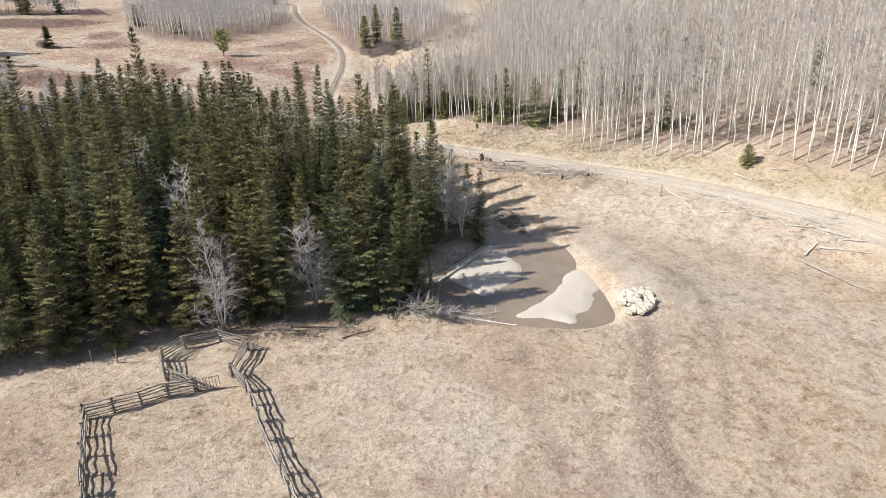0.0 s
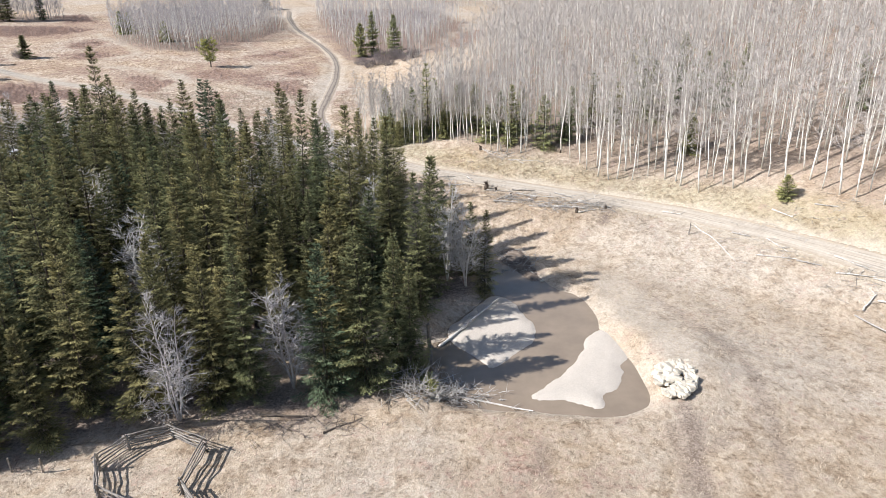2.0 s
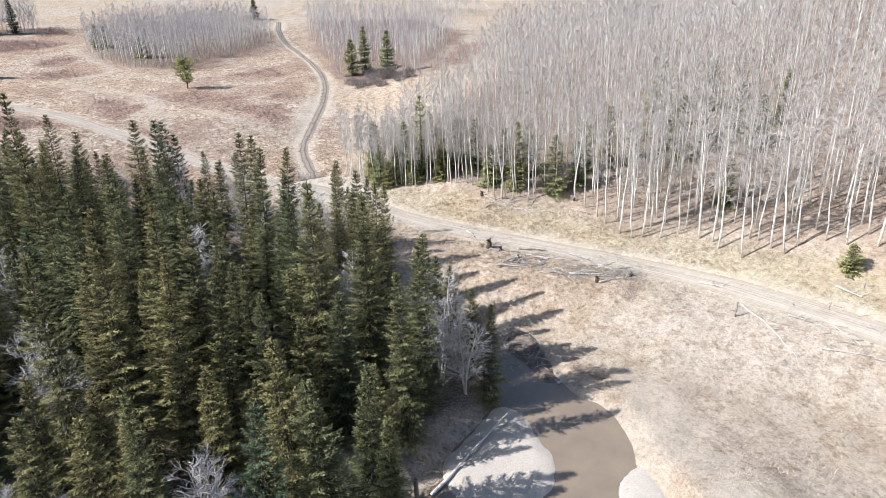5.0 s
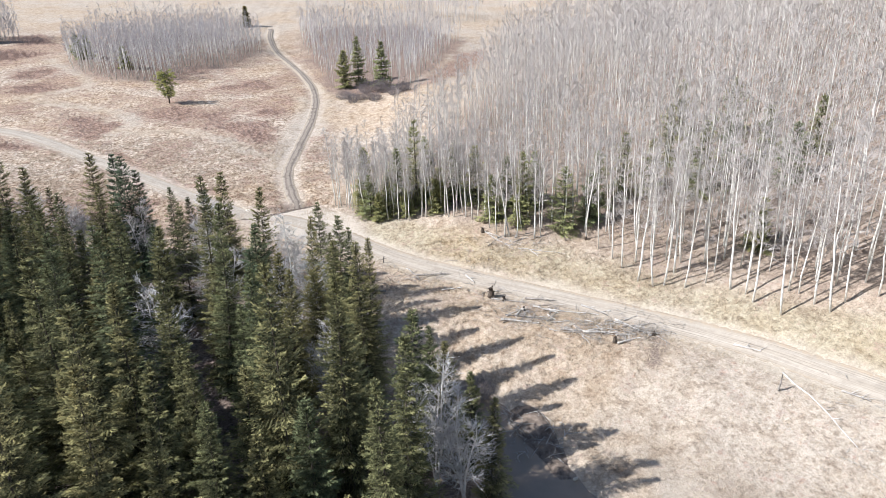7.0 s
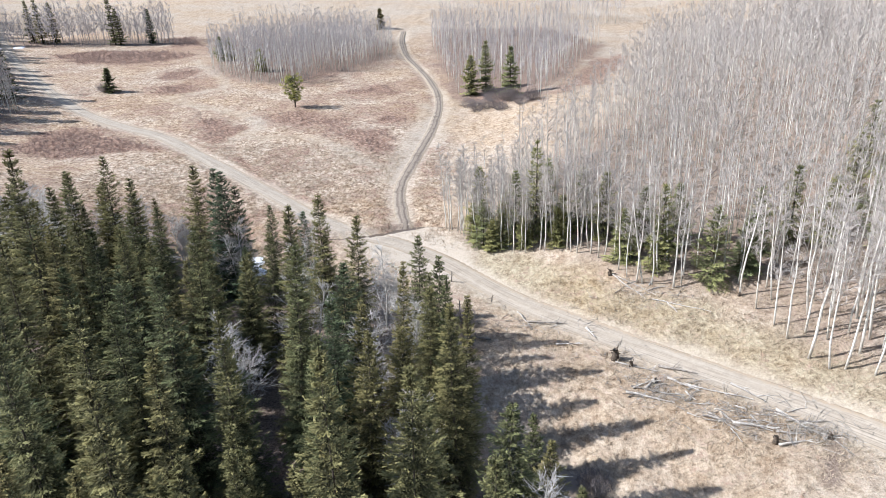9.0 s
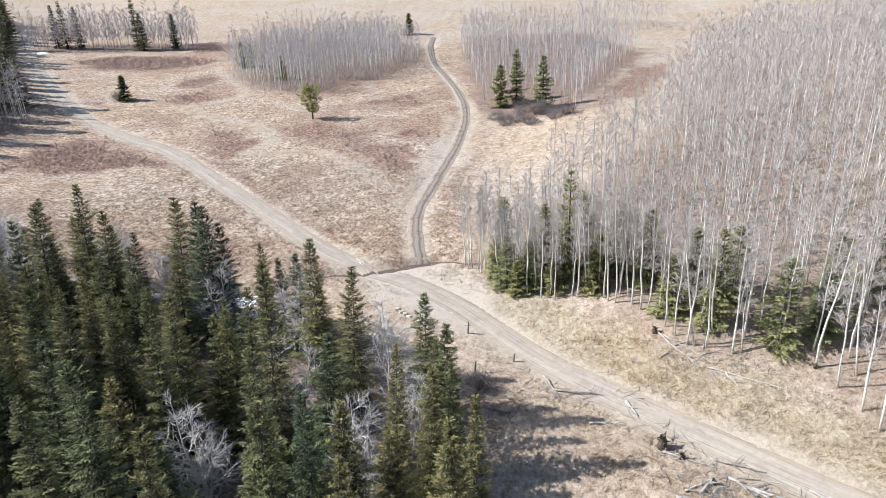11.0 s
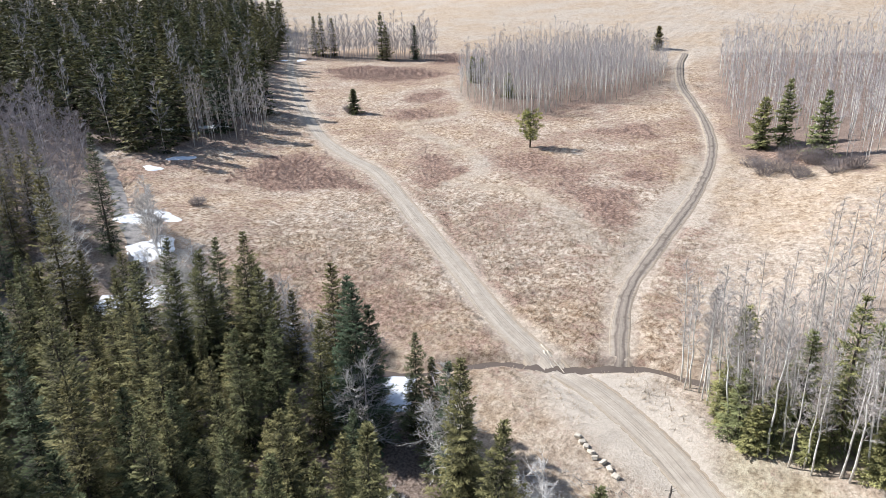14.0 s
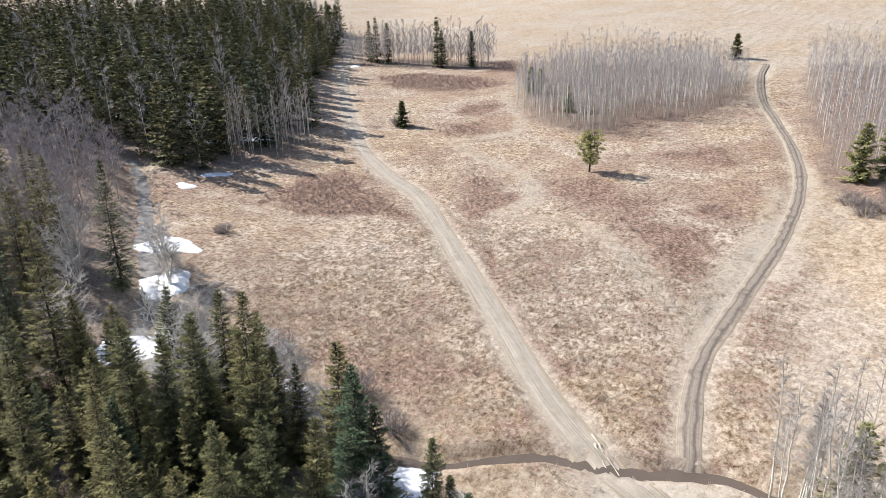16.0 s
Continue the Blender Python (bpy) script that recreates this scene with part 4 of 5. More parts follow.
ASPEN_H = [14, 13, 15, 12, 14.5, 13.5]
ASPEN_KINDS = [bare_kind(40 + k, h, 1.5, 27, "leafless aspen with a slim white trunk", "aspen_tree", "aspen tree", "aspens of the grove", WHITE, TWIG, 0.075 + 0.008 * k, low=0.36, twigs=8, fork=4, sides=6, rise=1.0, twig_r=0.009, twig_l=1.7, lift=0.3, wild=0.25, bend=0.007, limb=0.6, grey_from=0.68)
               for k, h in enumerate(ASPEN_H)]
aspen_used = [False] * len(ASPEN_KINDS)
EDGE_KINDS = [bare_kind(60 + k, h, 1.5, 32, "leafless aspen with a slim white trunk and fine grey twigs", "aspen_tree", "aspen tree", "aspens of the grove", WHITE, TWIG, 0.085 + 0.008 * k, low=0.36, twigs=9, fork=4, sides=6, rise=1.0, twig_r=0.010, twig_l=1.6, lift=0.3, wild=0.25, bend=0.007, limb=0.5, grey_from=0.8) for k, h in enumerate((14, 12.5, 13.5))]
edge_used = [False] * 3
EDGE_ASPENS = [(-5.4, 117.2), (-4.9, 116.0), (-3.4, 115.2), (-2.9, 114.6), (-1.9, 114.2), (-1.2, 113.0), (-0.2, 112.4), (0.7, 111.6), (1.2, 111.9), (2.6, 111.2), (3.2, 110.0), (4.1, 110.4), (4.6, 109.7), (6.2, 109.9), (6.7, 109.6), (9.2, 109.2), (9.6, 108.6), (10.2, 108.2), (12.4, 107.2), (14.2, 104.6), (14.9, 103.4), (-4.5, 116.4), (-3.8, 116.1), (-3.1, 116), (-2.4, 115.8), (1.9, 110.6), (7.7, 110.5), (10.7, 109.4), (11.7, 107.9), (13.1, 107.5), (15.7, 102.3), (16.3, 102.2), (17.1, 101.9), (19, 101.1), (24.7, 99.4),
               (26.8, 93.3), (27.7, 90.9), (28.8, 89.6), (29.9, 89.5), (32.8, 92.3), (36.5, 94.8), (35.3, 86.6), (36.4, 84.4), (40.3, 83.6), (37.7, 81.9), (41.4, 80.6), (43, 81.1)]


def tiled(soup, v, f, x, y, z, s, sz, a):
    co, si = math.cos(a), math.sin(a)
    soup.add(np.c_[(v[:, 0] * co - v[:, 1] * si) * s + x, (v[:, 0] * si + v[:, 1] * co) * s + y, v[:, 2] * sz + z], f)


def mesh_arrays(me):
    v = np.empty(len(me.vertices) * 3, np.float32)
    me.vertices.foreach_get("co", v)
    f = np.empty(len(me.loops), np.int32)
    me.loops.foreach_get("vertex_index", f)
    return v.reshape(-1, 3).astype(float), f.reshape(-1, 3)


def aspen_mass(places, seed, label, hi, limbs=12, fork=2, twigs=4, kinds=6, mat_trunk=WHITE, mat_twig=TWIG, spread=1.0, low=0.42, name="aspen_stand", r=0.065, twig_r=0.02, twig_l=2.0, rise=2.0, lift=0.9):
    """A stand too dense to count: all trunks and all twigs of it, in one mesh."""
    rng = np.random.default_rng(seed)
    models = []
    for k in range(kinds):
        trunk, twig = bare_tree(seed * 10 + k, 13, spread, limbs, mat_trunk, mat_twig, r, low=low, twigs=twigs, fork=fork, sides=3, rise=rise, segs=4, twig_r=twig_r, flat=True, twig_l=twig_l, lift=lift, bend=0.006)
        models.append((mesh_arrays(trunk), mesh_arrays(twig)))
        bpy.data.meshes.remove(trunk)
        bpy.data.meshes.remove(twig)
    stems, tops = Soup(), Soup()
    for x, y in places:
        (tv, tf_), (bv, bf) = models[int(rng.integers(0, kinds))]
        s, a, z = hi / 13 * (0.62 + 0.53 * rng.random()) * (0.72 + 0.28 * float(sm(5, 40, x)) if x > -3 and y < 180 else 1.0), rng.random() * 6.3, gz(x, y)
        s *= 1 + 0.16 * float(patch_noise(np.array(x), np.array(y), 0.22)) + 0.10 * float(patch_noise(np.array(x + 50), np.array(y), 0.6))
        tiled(stems, tv, tf_, x, y, z, s, s, a)
        tiled(tops, bv, bf, x, y, z, s, s, a)
    (v1, f1), (v2, f2) = stems.arrays(), tops.arrays()
    me = make_mesh(name, np.vstack([v1, v2]), np.vstack([f1, f2 + len(v1)]), mat_trunk)
    me.materials.append(mat_twig)
    bare_top = np.concatenate([np.arange(len(f)) * 3 // len(f) >= 2 for f in stems.f]).astype(np.int32)
    me.polygons.foreach_set("material_index", np.r_[bare_top, np.ones(len(f2), np.int32)])
    return tagged(new(name, me), label, "aspen stand", kind="stuff")


def plant_aspens():
    rng = np.random.default_rng(8)
    for x, y in EDGE_ASPENS:
        plant(int(rng.integers(0, 3)), x, y, (9.5 + 3.2 * float(sm(4, 30, x))) * (0.85 + 0.3 * rng.random()), rng, EDGE_KINDS, (14, 12.5, 13.5), edge_used, 0.05, -1.5, 0.0, 1.8)
    rest = []
    for x, y in scatter(ASPENS, 1.62, 31):
        if y > 330 or x > 190 or min(math.hypot(x - u, y - v) for u, v in EDGE_ASPENS) < 0.9:
            continue
        rest.append((x, y))
    rest.sort(key=lambda p: p[1] * 0.83 + p[0] * 0.56)
    tip = np.array([(-4.6, 117.3), (-1, 113.4), (4, 111), (9, 110.2), (14, 107), (12, 116), (2, 122)])
    near, far = rest[:270], rest[270:]
    near += [p for p in scatter(tip, 1.35, 33, 60) if min(math.hypot(p[0] - u, p[1] - v) for u, v in EDGE_ASPENS) > 0.8]
    for x, y in near:
        plant(int(rng.integers(0, 6)), x, y, (8.8 + 4.0 * float(sm(4, 30, x))) * (0.82 + 0.3 * rng.random()), rng, ASPEN_KINDS, ASPEN_H, aspen_used, 0.05, -1.5, 0.0, 1.6)
    mid = [p for p in far if p[1] < 165 and p[0] < 110]
    wide = [p for k, p in enumerate(far) if not (p[1] < 165 and p[0] < 110) and k % 2]
    belt = [p for k, p in enumerate(mid) if k < 230 or (p[0] < 24 and p[1] < 138)]
    mid = [p for k, p in enumerate(mid) if not (k < 230 or (p[0] < 24 and p[1] < 138))]
    aspen_mass(belt, 19, "belt of leafless white-trunked aspens behind the grove's edge", 13.5, limbs=20, fork=3, twigs=11, twig_r=0.008, twig_l=1.7, spread=1.7, r=0.07, low=0.36, rise=1.0, lift=0.3)
    aspen_mass(mid, 9, "dense grove of leafless white-trunked aspens", 13.5, limbs=15, twigs=10, twig_r=0.013, spread=1.8, r=0.058, low=0.34, rise=1.6, lift=0.65)
    aspen_mass(wide, 10, "far slope covered with leafless grey aspens", 13.5, limbs=8, fork=2, twigs=5, twig_r=0.026, spread=1.8, low=0.3, r=0.045, rise=1.6, lift=0.65)
    return len(mid), len(wide)


plant_aspens()
aspen_mass(scatter(OVAL, 1.35, 51), 11, "isolated grove of leafless grey poplars in the meadow", 9.5, limbs=11, fork=3, twigs=8, low=0.28, twig_r=0.014, twig_l=1.6, spread=1.9, rise=1.2, lift=0.4, mat_trunk=WHITE, mat_twig=POPLAR, name="poplar_stand", r=0.085)
aspen_mass([p for p in scatter(STANDR, 2.0, 52) if min(math.hypot(p[0] - u, p[1] - v) for u, v in ((-7.8, 187), (-4.6, 189.6), (1.2, 180.5))) > 3.5], 12, "grove of leafless grey poplars beside the muddy track", 10, limbs=11, fork=3, twigs=8, low=0.28, twig_r=0.014, twig_l=1.6, spread=1.9, rise=1.2, lift=0.4, mat_trunk=WHITE, mat_twig=POPLAR, name="poplar_stand", r=0.085)
aspen_mass(scatter(FARCLUMP, 2.6, 56), 16, "far clump of leafless poplars in the field", 11, limbs=10, fork=2, twigs=5, low=0.25, twig_r=0.035, rise=1.2, mat_trunk=WHITE, mat_twig=POPLAR, spread=2.2, name="poplar_stand")
aspen_mass(scatter(HILLSIDE, 8.5, 57), 17, "leafless grey poplars scattered through the spruce forest", 13.5, limbs=14, fork=3, twigs=6, low=0.3, twig_r=0.03, rise=1.2, mat_trunk=WHITE, mat_twig=POPLAR, spread=2.4, name="poplar_stand")
aspen_mass(scatter(STANDL, 1.8, 53), 13, "row of leafless poplars across the meadow", 11, limbs=14, fork=3, twigs=7, low=0.2, twig_r=0.024, rise=1.1, mat_trunk=POPLAR, mat_twig=POPLAR, spread=2.2, name="poplar_stand")
aspen_mass(scatter(FOREST_EDGE, 1.5, 54), 14, "pale leafless poplars at the forest edge", 9.5, limbs=10, fork=2, twigs=6, low=0.25, twig_r=0.035, name="poplar_stand")
aspen_mass(scatter(np.array([(-80, 95), (-76, 103), (-83, 110), (-91, 117.5), (-97, 122), (-112, 129), (-131, 122), (-112, 95)]), 2.3, 55), 15, "leafless grey willows along the frozen creek", 9.5, limbs=14, fork=4, twigs=7, low=0.08, twig_r=0.036, rise=0.9, lift=0.5, mat_trunk=GREYWOOD, mat_twig=WILLOW, spread=3.0, name="willow_stand")


# single conifers outside the forest
def lone(seed, x, y, h, rad, name, label, category, mat, levels=26, per=7, spikes=34, bare=0.05, size=0.95, fat=1.15):
    root = thing(name, label, category, pose(x, y, gz(x, y) - 0.05))
    part("trunk", make_mesh("trunk", *tube([(0, 0, -0.2), (0.02, 0, h * 0.5), (0, 0, h * 0.96)], [0.012 * h + 0.05, 0.007 * h + 0.03, 0.015], 6), BARK, True), root)
    part("crown", spruce_crown(seed, h, rad, levels, per, spikes, bare, mat, size, 0.8, fat), root)
    return root


for k, (x, y, h, r) in enumerate([(22.6, 101.8, 7.8, 2.3), (5.8, 113, 11.5, 2.2), (8.8, 111.6, 5.2, 1.6), (14.9, 106.6, 5.6, 1.7), (18.2, 104.6, 9.0, 1.8), (40.2, 91.1, 5.6, 1.6), (7.2, 115, 8, 2.2), (11, 113, 7.5, 2.2), (13.4, 111.4, 7.5, 2.2), (26.1, 103.2, 6, 1.8), (28, 106.5, 7, 2.0), (31.9, 108.6, 8, 2.2),
                                   (35, 107.4, 7, 2.1), (39.8, 104, 9, 2.7), (39.8, 108, 7, 2.2), (45.4, 107.8, 6, 2.0), (49.7, 107.8, 7, 2.2), (49.4, 101.6, 7, 2.2), (44.7, 121.8, 8, 2.4), (50, 117, 8, 2.4), (55.2, 106.3, 7, 2.0), (39.9, 114, 8, 2.4), (17.2, 109.5, 6.5, 2.0), (3.4, 114.6, 7.6, 1.9), (-1.0, 117.5, 7.5, 1.9), (62, 90, 7, 2.2), (20.5, 108.5, 7, 2.1)]):
    lone(500 + k, x, y, h, r, "spruce_tree", "bushy green spruce growing among the white aspens", "spruce tree", UNDER, levels=26, spikes=40, bare=0.01)
for k, (x, y, h, r) in enumerate([(-0.3, 111.9, 5.8, 1.5), (1.9, 111.6, 5.4, 1.5), (0.8, 110.9, 3.6, 1.1), (-1.6, 113.6, 4.6, 1.2), (8.2, 110.4, 4.4, 1.3), (4.4, 111.0, 3.4, 1.1)]):
    lone(540 + k, x, y, h, r, "spruce_tree", "small yellow-green young spruce at the grove's edge", "spruce tree", YOUNG, levels=22, per=8, spikes=46, size=0.75)
lone(560, 45, 75.8, 2.8, 1.25, "spruce_tree", "small bushy green spruce beside the dirt road", "spruce tree", YOUNG, levels=15)
lone(561, -90.4, 179.5, 5.4, 1.6, "spruce_tree", "small dark spruce standing in a grey bush in the meadow", "spruce tree", SPRUCE, levels=22, size=1.5, fat=1.4)
lone(562, -48.6, 281, 7, 2.2, "spruce_tree", "dark lone conifer beside the far track", "spruce tree", SPRUCE, levels=20, size=2.0, fat=1.6)
for k, (x, y, h) in enumerate([(-7.8, 187, 8.7), (-4.6, 189.6, 11), (1.2, 180.5, 10.5), (-81.7, 219.4, 6.5), (-79.5, 220.3, 6), (-65.1, 207, 5.5), (-154, 238, 13), (-150, 237, 14), (-146, 238, 12.5), (-127, 240, 15), (-124.5, 239, 11), (-116, 243, 10.5)]):
    lone(570 + k, x, y, h, 2.3 if k < 3 else 1.9, "spruce_tree", "dark green conifer among leafless poplars", "conifer", PINE if 2 < k < 6 else UNDER if k < 3 else SPRUCE, levels=26, per=8, spikes=26, size=1.7, fat=1.5)


def pine_tree(x, y, h):
    """A lone pine: needle tufts in clumps at the ends of bare limbs, in an uneven rounded crown."""
    rng = np.random.default_rng(77)
    root = thing("pine_tree", "lone green pine with a rounded crown in the dry meadow", "pine tree", pose(x, y, gz(x, y) - 0.05))
    part("trunk", make_mesh("trunk", *tube([(0, 0, -0.2), (0.10, 0, h * 0.4), (-0.05, 0.05, h * 0.93)], [0.17, 0.12, 0.03], 7), BARK, True), root)
    soup, tipwards = Soup(), []
    for k in range(46):
        t = 0.20 + 0.78 * (k + rng.random()) / 46
        a = k * 2.4 + rng.normal(0, 0.3)
        reach = (0.75 + 1.5 * math.sin(math.pi * min(1.0, (1.04 - t) / 1.0) ** 0.75)) * (0.55 + 0.6 * rng.random())
        p, e = np.array([0, 0, h * t - 0.25]), np.array([reach * math.cos(a), reach * math.sin(a), h * t + 0.28 * reach])
        part("limb", make_mesh("limb", *tube([p, (p + e) / 2 - [0, 0, 0.08], e], [0.045, 0.03, 0.01], 4), BARK), root)
        for c in range(4):
            mid = p + (e - p) * (0.5 + 0.17 * c) + rng.normal(0, 0.16, 3) + [0, 0, 0.1]
            for j in range(30):
                w = rng.normal(0, 1, 3) + np.array([math.cos(a) * 0.5, math.sin(a) * 0.5, 0.6])
                w /= np.linalg.norm(w)
                off = np.cross(w, rng.normal(0, 1, 3))
                off *= 0.045 / (np.linalg.norm(off) + 1e-9)
                b = mid + rng.normal(0, 0.17, 3) * [1, 1, 0.6]
                soup.add([b - off, b + off, b + w * (0.18 + 0.16 * rng.random())], [(0, 1, 2)])
                tipwards += [min(1.0, 0.2 + 0.25 * c)] * 3
    part("crown", with_tipward(soup.mesh("crown", PINE), tipwards), root)


pine_tree(-43.9, 172.1, 6.4)

# leafless grey trees in and beside the spruce forest
for k, (x, y, h, sp) in enumerate(BARE):
    root = thing("bare_tree", "leafless grey tree with twisted branches among dark spruces", "bare tree", at_scale(x, y, gz(x, y), 1, k * 77.0), group="leafless trees in the forest")
    stems, tops = Soup(), Soup()
    for j in range(3):
        tr, tw = bare_tree(700 + 10 * k + j, h * (1 - 0.16 * j), sp * 0.95, 30, GREYWOOD, GREYWOOD, 0.085, low=0.16, twigs=8, fork=6, sides=5, rise=0.8, twig_r=0.010, twig_l=1.3, lift=0.2, wild=0.5, limb=0.7)
        lean = np.array(pose(0, 0, 0, (0, 11, -7)[j], (-4, 6, 13)[j], j * 130).to_3x3())
        for soup, me in ((stems, tr), (tops, tw)):
            v, f = mesh_arrays(me)
            soup.add(v @ lean.T, f)
            bpy.data.meshes.remove(me)
    part("trunk", stems.mesh("trunk", PALEWOOD if k > 1 else GREYWOOD, True), root)
    part("crown", tops.mesh("crown", PALEWOOD if k > 1 else GREYWOOD), root)


def shrub(seed, x, y, h, w, stems, label, mat=SHRUBWOOD):
    rng = np.random.default_rng(seed)
    soup = Soup()
    for k in range(stems):
        a, r = rng.random() * 6.3, w * math.sqrt(rng.random())
        b = np.array([0.35 * r * math.cos(a), 0.35 * r * math.sin(a), -0.1])
        e = np.array([r * math.cos(a), r * math.sin(a), h * (0.6 + 0.5 * rng.random()) * math.sqrt(max(0.05, 1 - 0.92 * (r / w) ** 2))])
        mid = (b + e) / 2 + rng.normal(0, 0.06 * h, 3)
        soup.add(*tube([b, mid, e], [0.02, 0.013, 0.005], 3, cap=False))
        for j in range(11):
            c = mid + (e - mid) * rng.random()
            d = c + rng.normal(0, 0.22 * h, 3) * np.array([1, 1, 0.6]) + np.array([0, 0, 0.12 * h])
            soup.add([c - [0.012, 0, 0], c + [0.012, 0.006, 0], d], [(0, 1, 2)])
    return thing("bare_shrub", label, "shrub", pose(x, y, gz(x, y)), group="leafless shrubs", me=soup.mesh("bare_shrub", mat))


for k, (x, y, h, w) in enumerate([(-71, 121, 1.4, 1.5), (-92, 179.3, 2.2, 1.8), (-7.4, 176.4, 2.2, 2.2), (-5.5, 172.8, 2.4, 2.4), (-3.2, 174.2, 2.8, 2.4), (-0.7, 171, 2.0, 2.0), (1.8, 176.5, 2.8, 2.4), (3.8, 171.6, 2.2, 2.2), (5.8, 173, 2.4, 2.0), (-2.6, 180, 3.2, 2.6), (0.4, 178, 3.0, 2.4), (-36, 109.5, 2.4, 2.0), (-46, 109, 2.6, 2.2), (-31, 108, 1.8, 1.6), (-1.2, 96.5, 1.6, 1.3), (9.5, 79, 1.8, 1.4)]):
    shrub(800 + k, x, y, h, w, 110, "dense leafless grey-brown shrub in dry grass", BUSHWOOD)


# ---- log fence in the near field ----
def rail_mesh(seed, length, r):
    """A weathered pole, a little crooked, along x from 0."""
    rng = np.random.default_rng(seed)
    xs = np.linspace(-0.25, length + 0.25, 5)
    return make_mesh("rail", *tube(np.c_[xs, rng.normal(0, 0.03, 5), rng.normal(0, 0.025, 5)], r * np.linspace(1.15, 0.8, 5), 6), RAILWOOD, True)


def fence_run(label, corners, rails=5, step=1.75, height=1.2):
    """One run of fence with a post at every step and poles between the posts."""
    rng = np.random.default_rng(int(abs(corners[0][0] * 10)))
    x0, y0 = corners[0]
    root = thing("log_fence", label, "fence", pose(x0, y0, gz(x0, y0)), group="corral fence runs")
    z0 = gz(x0, y0)
    places = []
    for (ax, ay), (bx, by) in zip(corners, corners[1:]):
        n = max(1, round(math.hypot(bx - ax, by - ay) / step))
        places += [(ax + (bx - ax) * k / n, ay + (by - ay) * k / n) for k in range(n)]
    places.append(corners[-1])
    for x, y in places:
        h = height * (0.98 + 0.14 * rng.random())
        lean = rng.normal(0, 0.04, 2)
        z = gz(x, y) - z0
        part("post", make_mesh("post", *tube([(0, 0, -0.3), (lean[0] / 2, lean[1] / 2, h / 2), (lean[0], lean[1], h)], [0.085, 0.075, 0.065], 7), RAILWOOD, True), root, m=pose(x - x0, y - y0, z))
    for (ax, ay), (bx, by) in zip(places, places[1:]):
        ln, az = math.hypot(bx - ax, by - ay), math.degrees(math.atan2(by - ay, bx - ax))
        off = 0.07 if rng.random() < 0.5 else -0.07
        for k in range(rails):
            za, zb = gz(ax, ay) - z0, gz(bx, by) - z0
            lift = 0.16 + (height - 0.24) * k / (rails - 1) + rng.normal(0, 0.025)
            tilt = -math.degrees(math.atan2(zb - za, ln)) + rng.normal(0, 0.8)
            m = pose(ax - x0, ay - y0, za + lift, 0, tilt, az) @ pose(0, off, 0)
            part("rail", rail_mesh(int(rng.integers(0, 1 << 30)), ln, 0.042 + 0.018 * rng.random()), root, m=m)
    return root


fence_run("weathered grey pole fence along the dry pasture", [(-21.8, 35.6), (-15.6, 38.6)])
fence_run("weathered grey pole fence angling around the corral", [(-15.6, 38.6), (-18, 40), (-19, 42.4), (-17.9, 44.3), (-15.4, 45.3)], step=2.6)
fence_run("pale weathered pole fence under the leafless tree", [(-15.4, 45.3), (-12.9, 43.9), (-13.3, 40.1), (-11.9, 38.3)], step=2.6)
fence_run("long weathered pole fence running across the pasture", [(-11.9, 38.3), (-9.6, 33), (-7.3, 28), (-4.8, 22.5)], rails=4)
fence_run("dark weathered pole fence beside the pasture", [(-21.8, 35.6), (-20.4, 32), (-18.9, 28.7), (-17, 24)], rails=4)


def gate():
    root = thing("gate", "old rusty brown tube gate standing open by the fence", "gate", pose(-15.3, 38.4, gz(-15.3, 38.4), 0, 0, 17))
    rust = plain_material("rusty_tube", (0.10, 0.05, 0.035), (0.24, 0.13, 0.09), 6.0)
    part("gate_frame", make_mesh("gate_frame", *tube([(0, 0, 0.12), (0, 0, 1.15), (1.5, 0, 1.1), (1.5, 0, 0.1), (0, 0, 0.12)], [0.03] * 5, 6), rust, True), root)
    for k in range(6):
        x = 0.22 + 0.21 * k
        part("bar", make_mesh("bar", *tube([(x, 0, 0.11), (x, 0, 1.12)], [0.016, 0.016], 5), rust, True), root)


gate()
for x, y in ((-24.4, 42.7), (-22.5, 42.6)):
    thing("fence_post", "single grey wooden post standing in dry grass", "post", pose(x, y, gz(x, y), 3, 2, 0), group="lone posts",
          me=make_mesh("fence_post", *tube([(0, 0, -0.3), (0.02, 0, 0.6), (0.03, 0.01, 1.15)], [0.06, 0.055, 0.05], 7), RAILWOOD, True))


# ---- stones ----
def stone_mesh(seed, flat=0.75, name="stone", mat=STONE):
    rng = np.random.default_rng(seed)
    bm = bmesh.new()
    bmesh.ops.create_cube(bm, size=0.82)
    bmesh.ops.bevel(bm, geom=bm.edges[:], offset=0.12, segments=1, affect="EDGES")
    for v in bm.verts:
        v.co += Vector(rng.normal(0, 0.05, 3))
        v.co.x += 0.25 * v.co.y * (rng.random() - 0.2)
        v.co.z *= flat
    bmesh.ops.triangulate(bm, faces=bm.faces)
    me = bpy.data.meshes.new(name)
    bm.to_mesh(me)
    bm.free()
    me.materials.append(mat)
    return me


STONES = [stone_mesh(k) for k in range(7)]


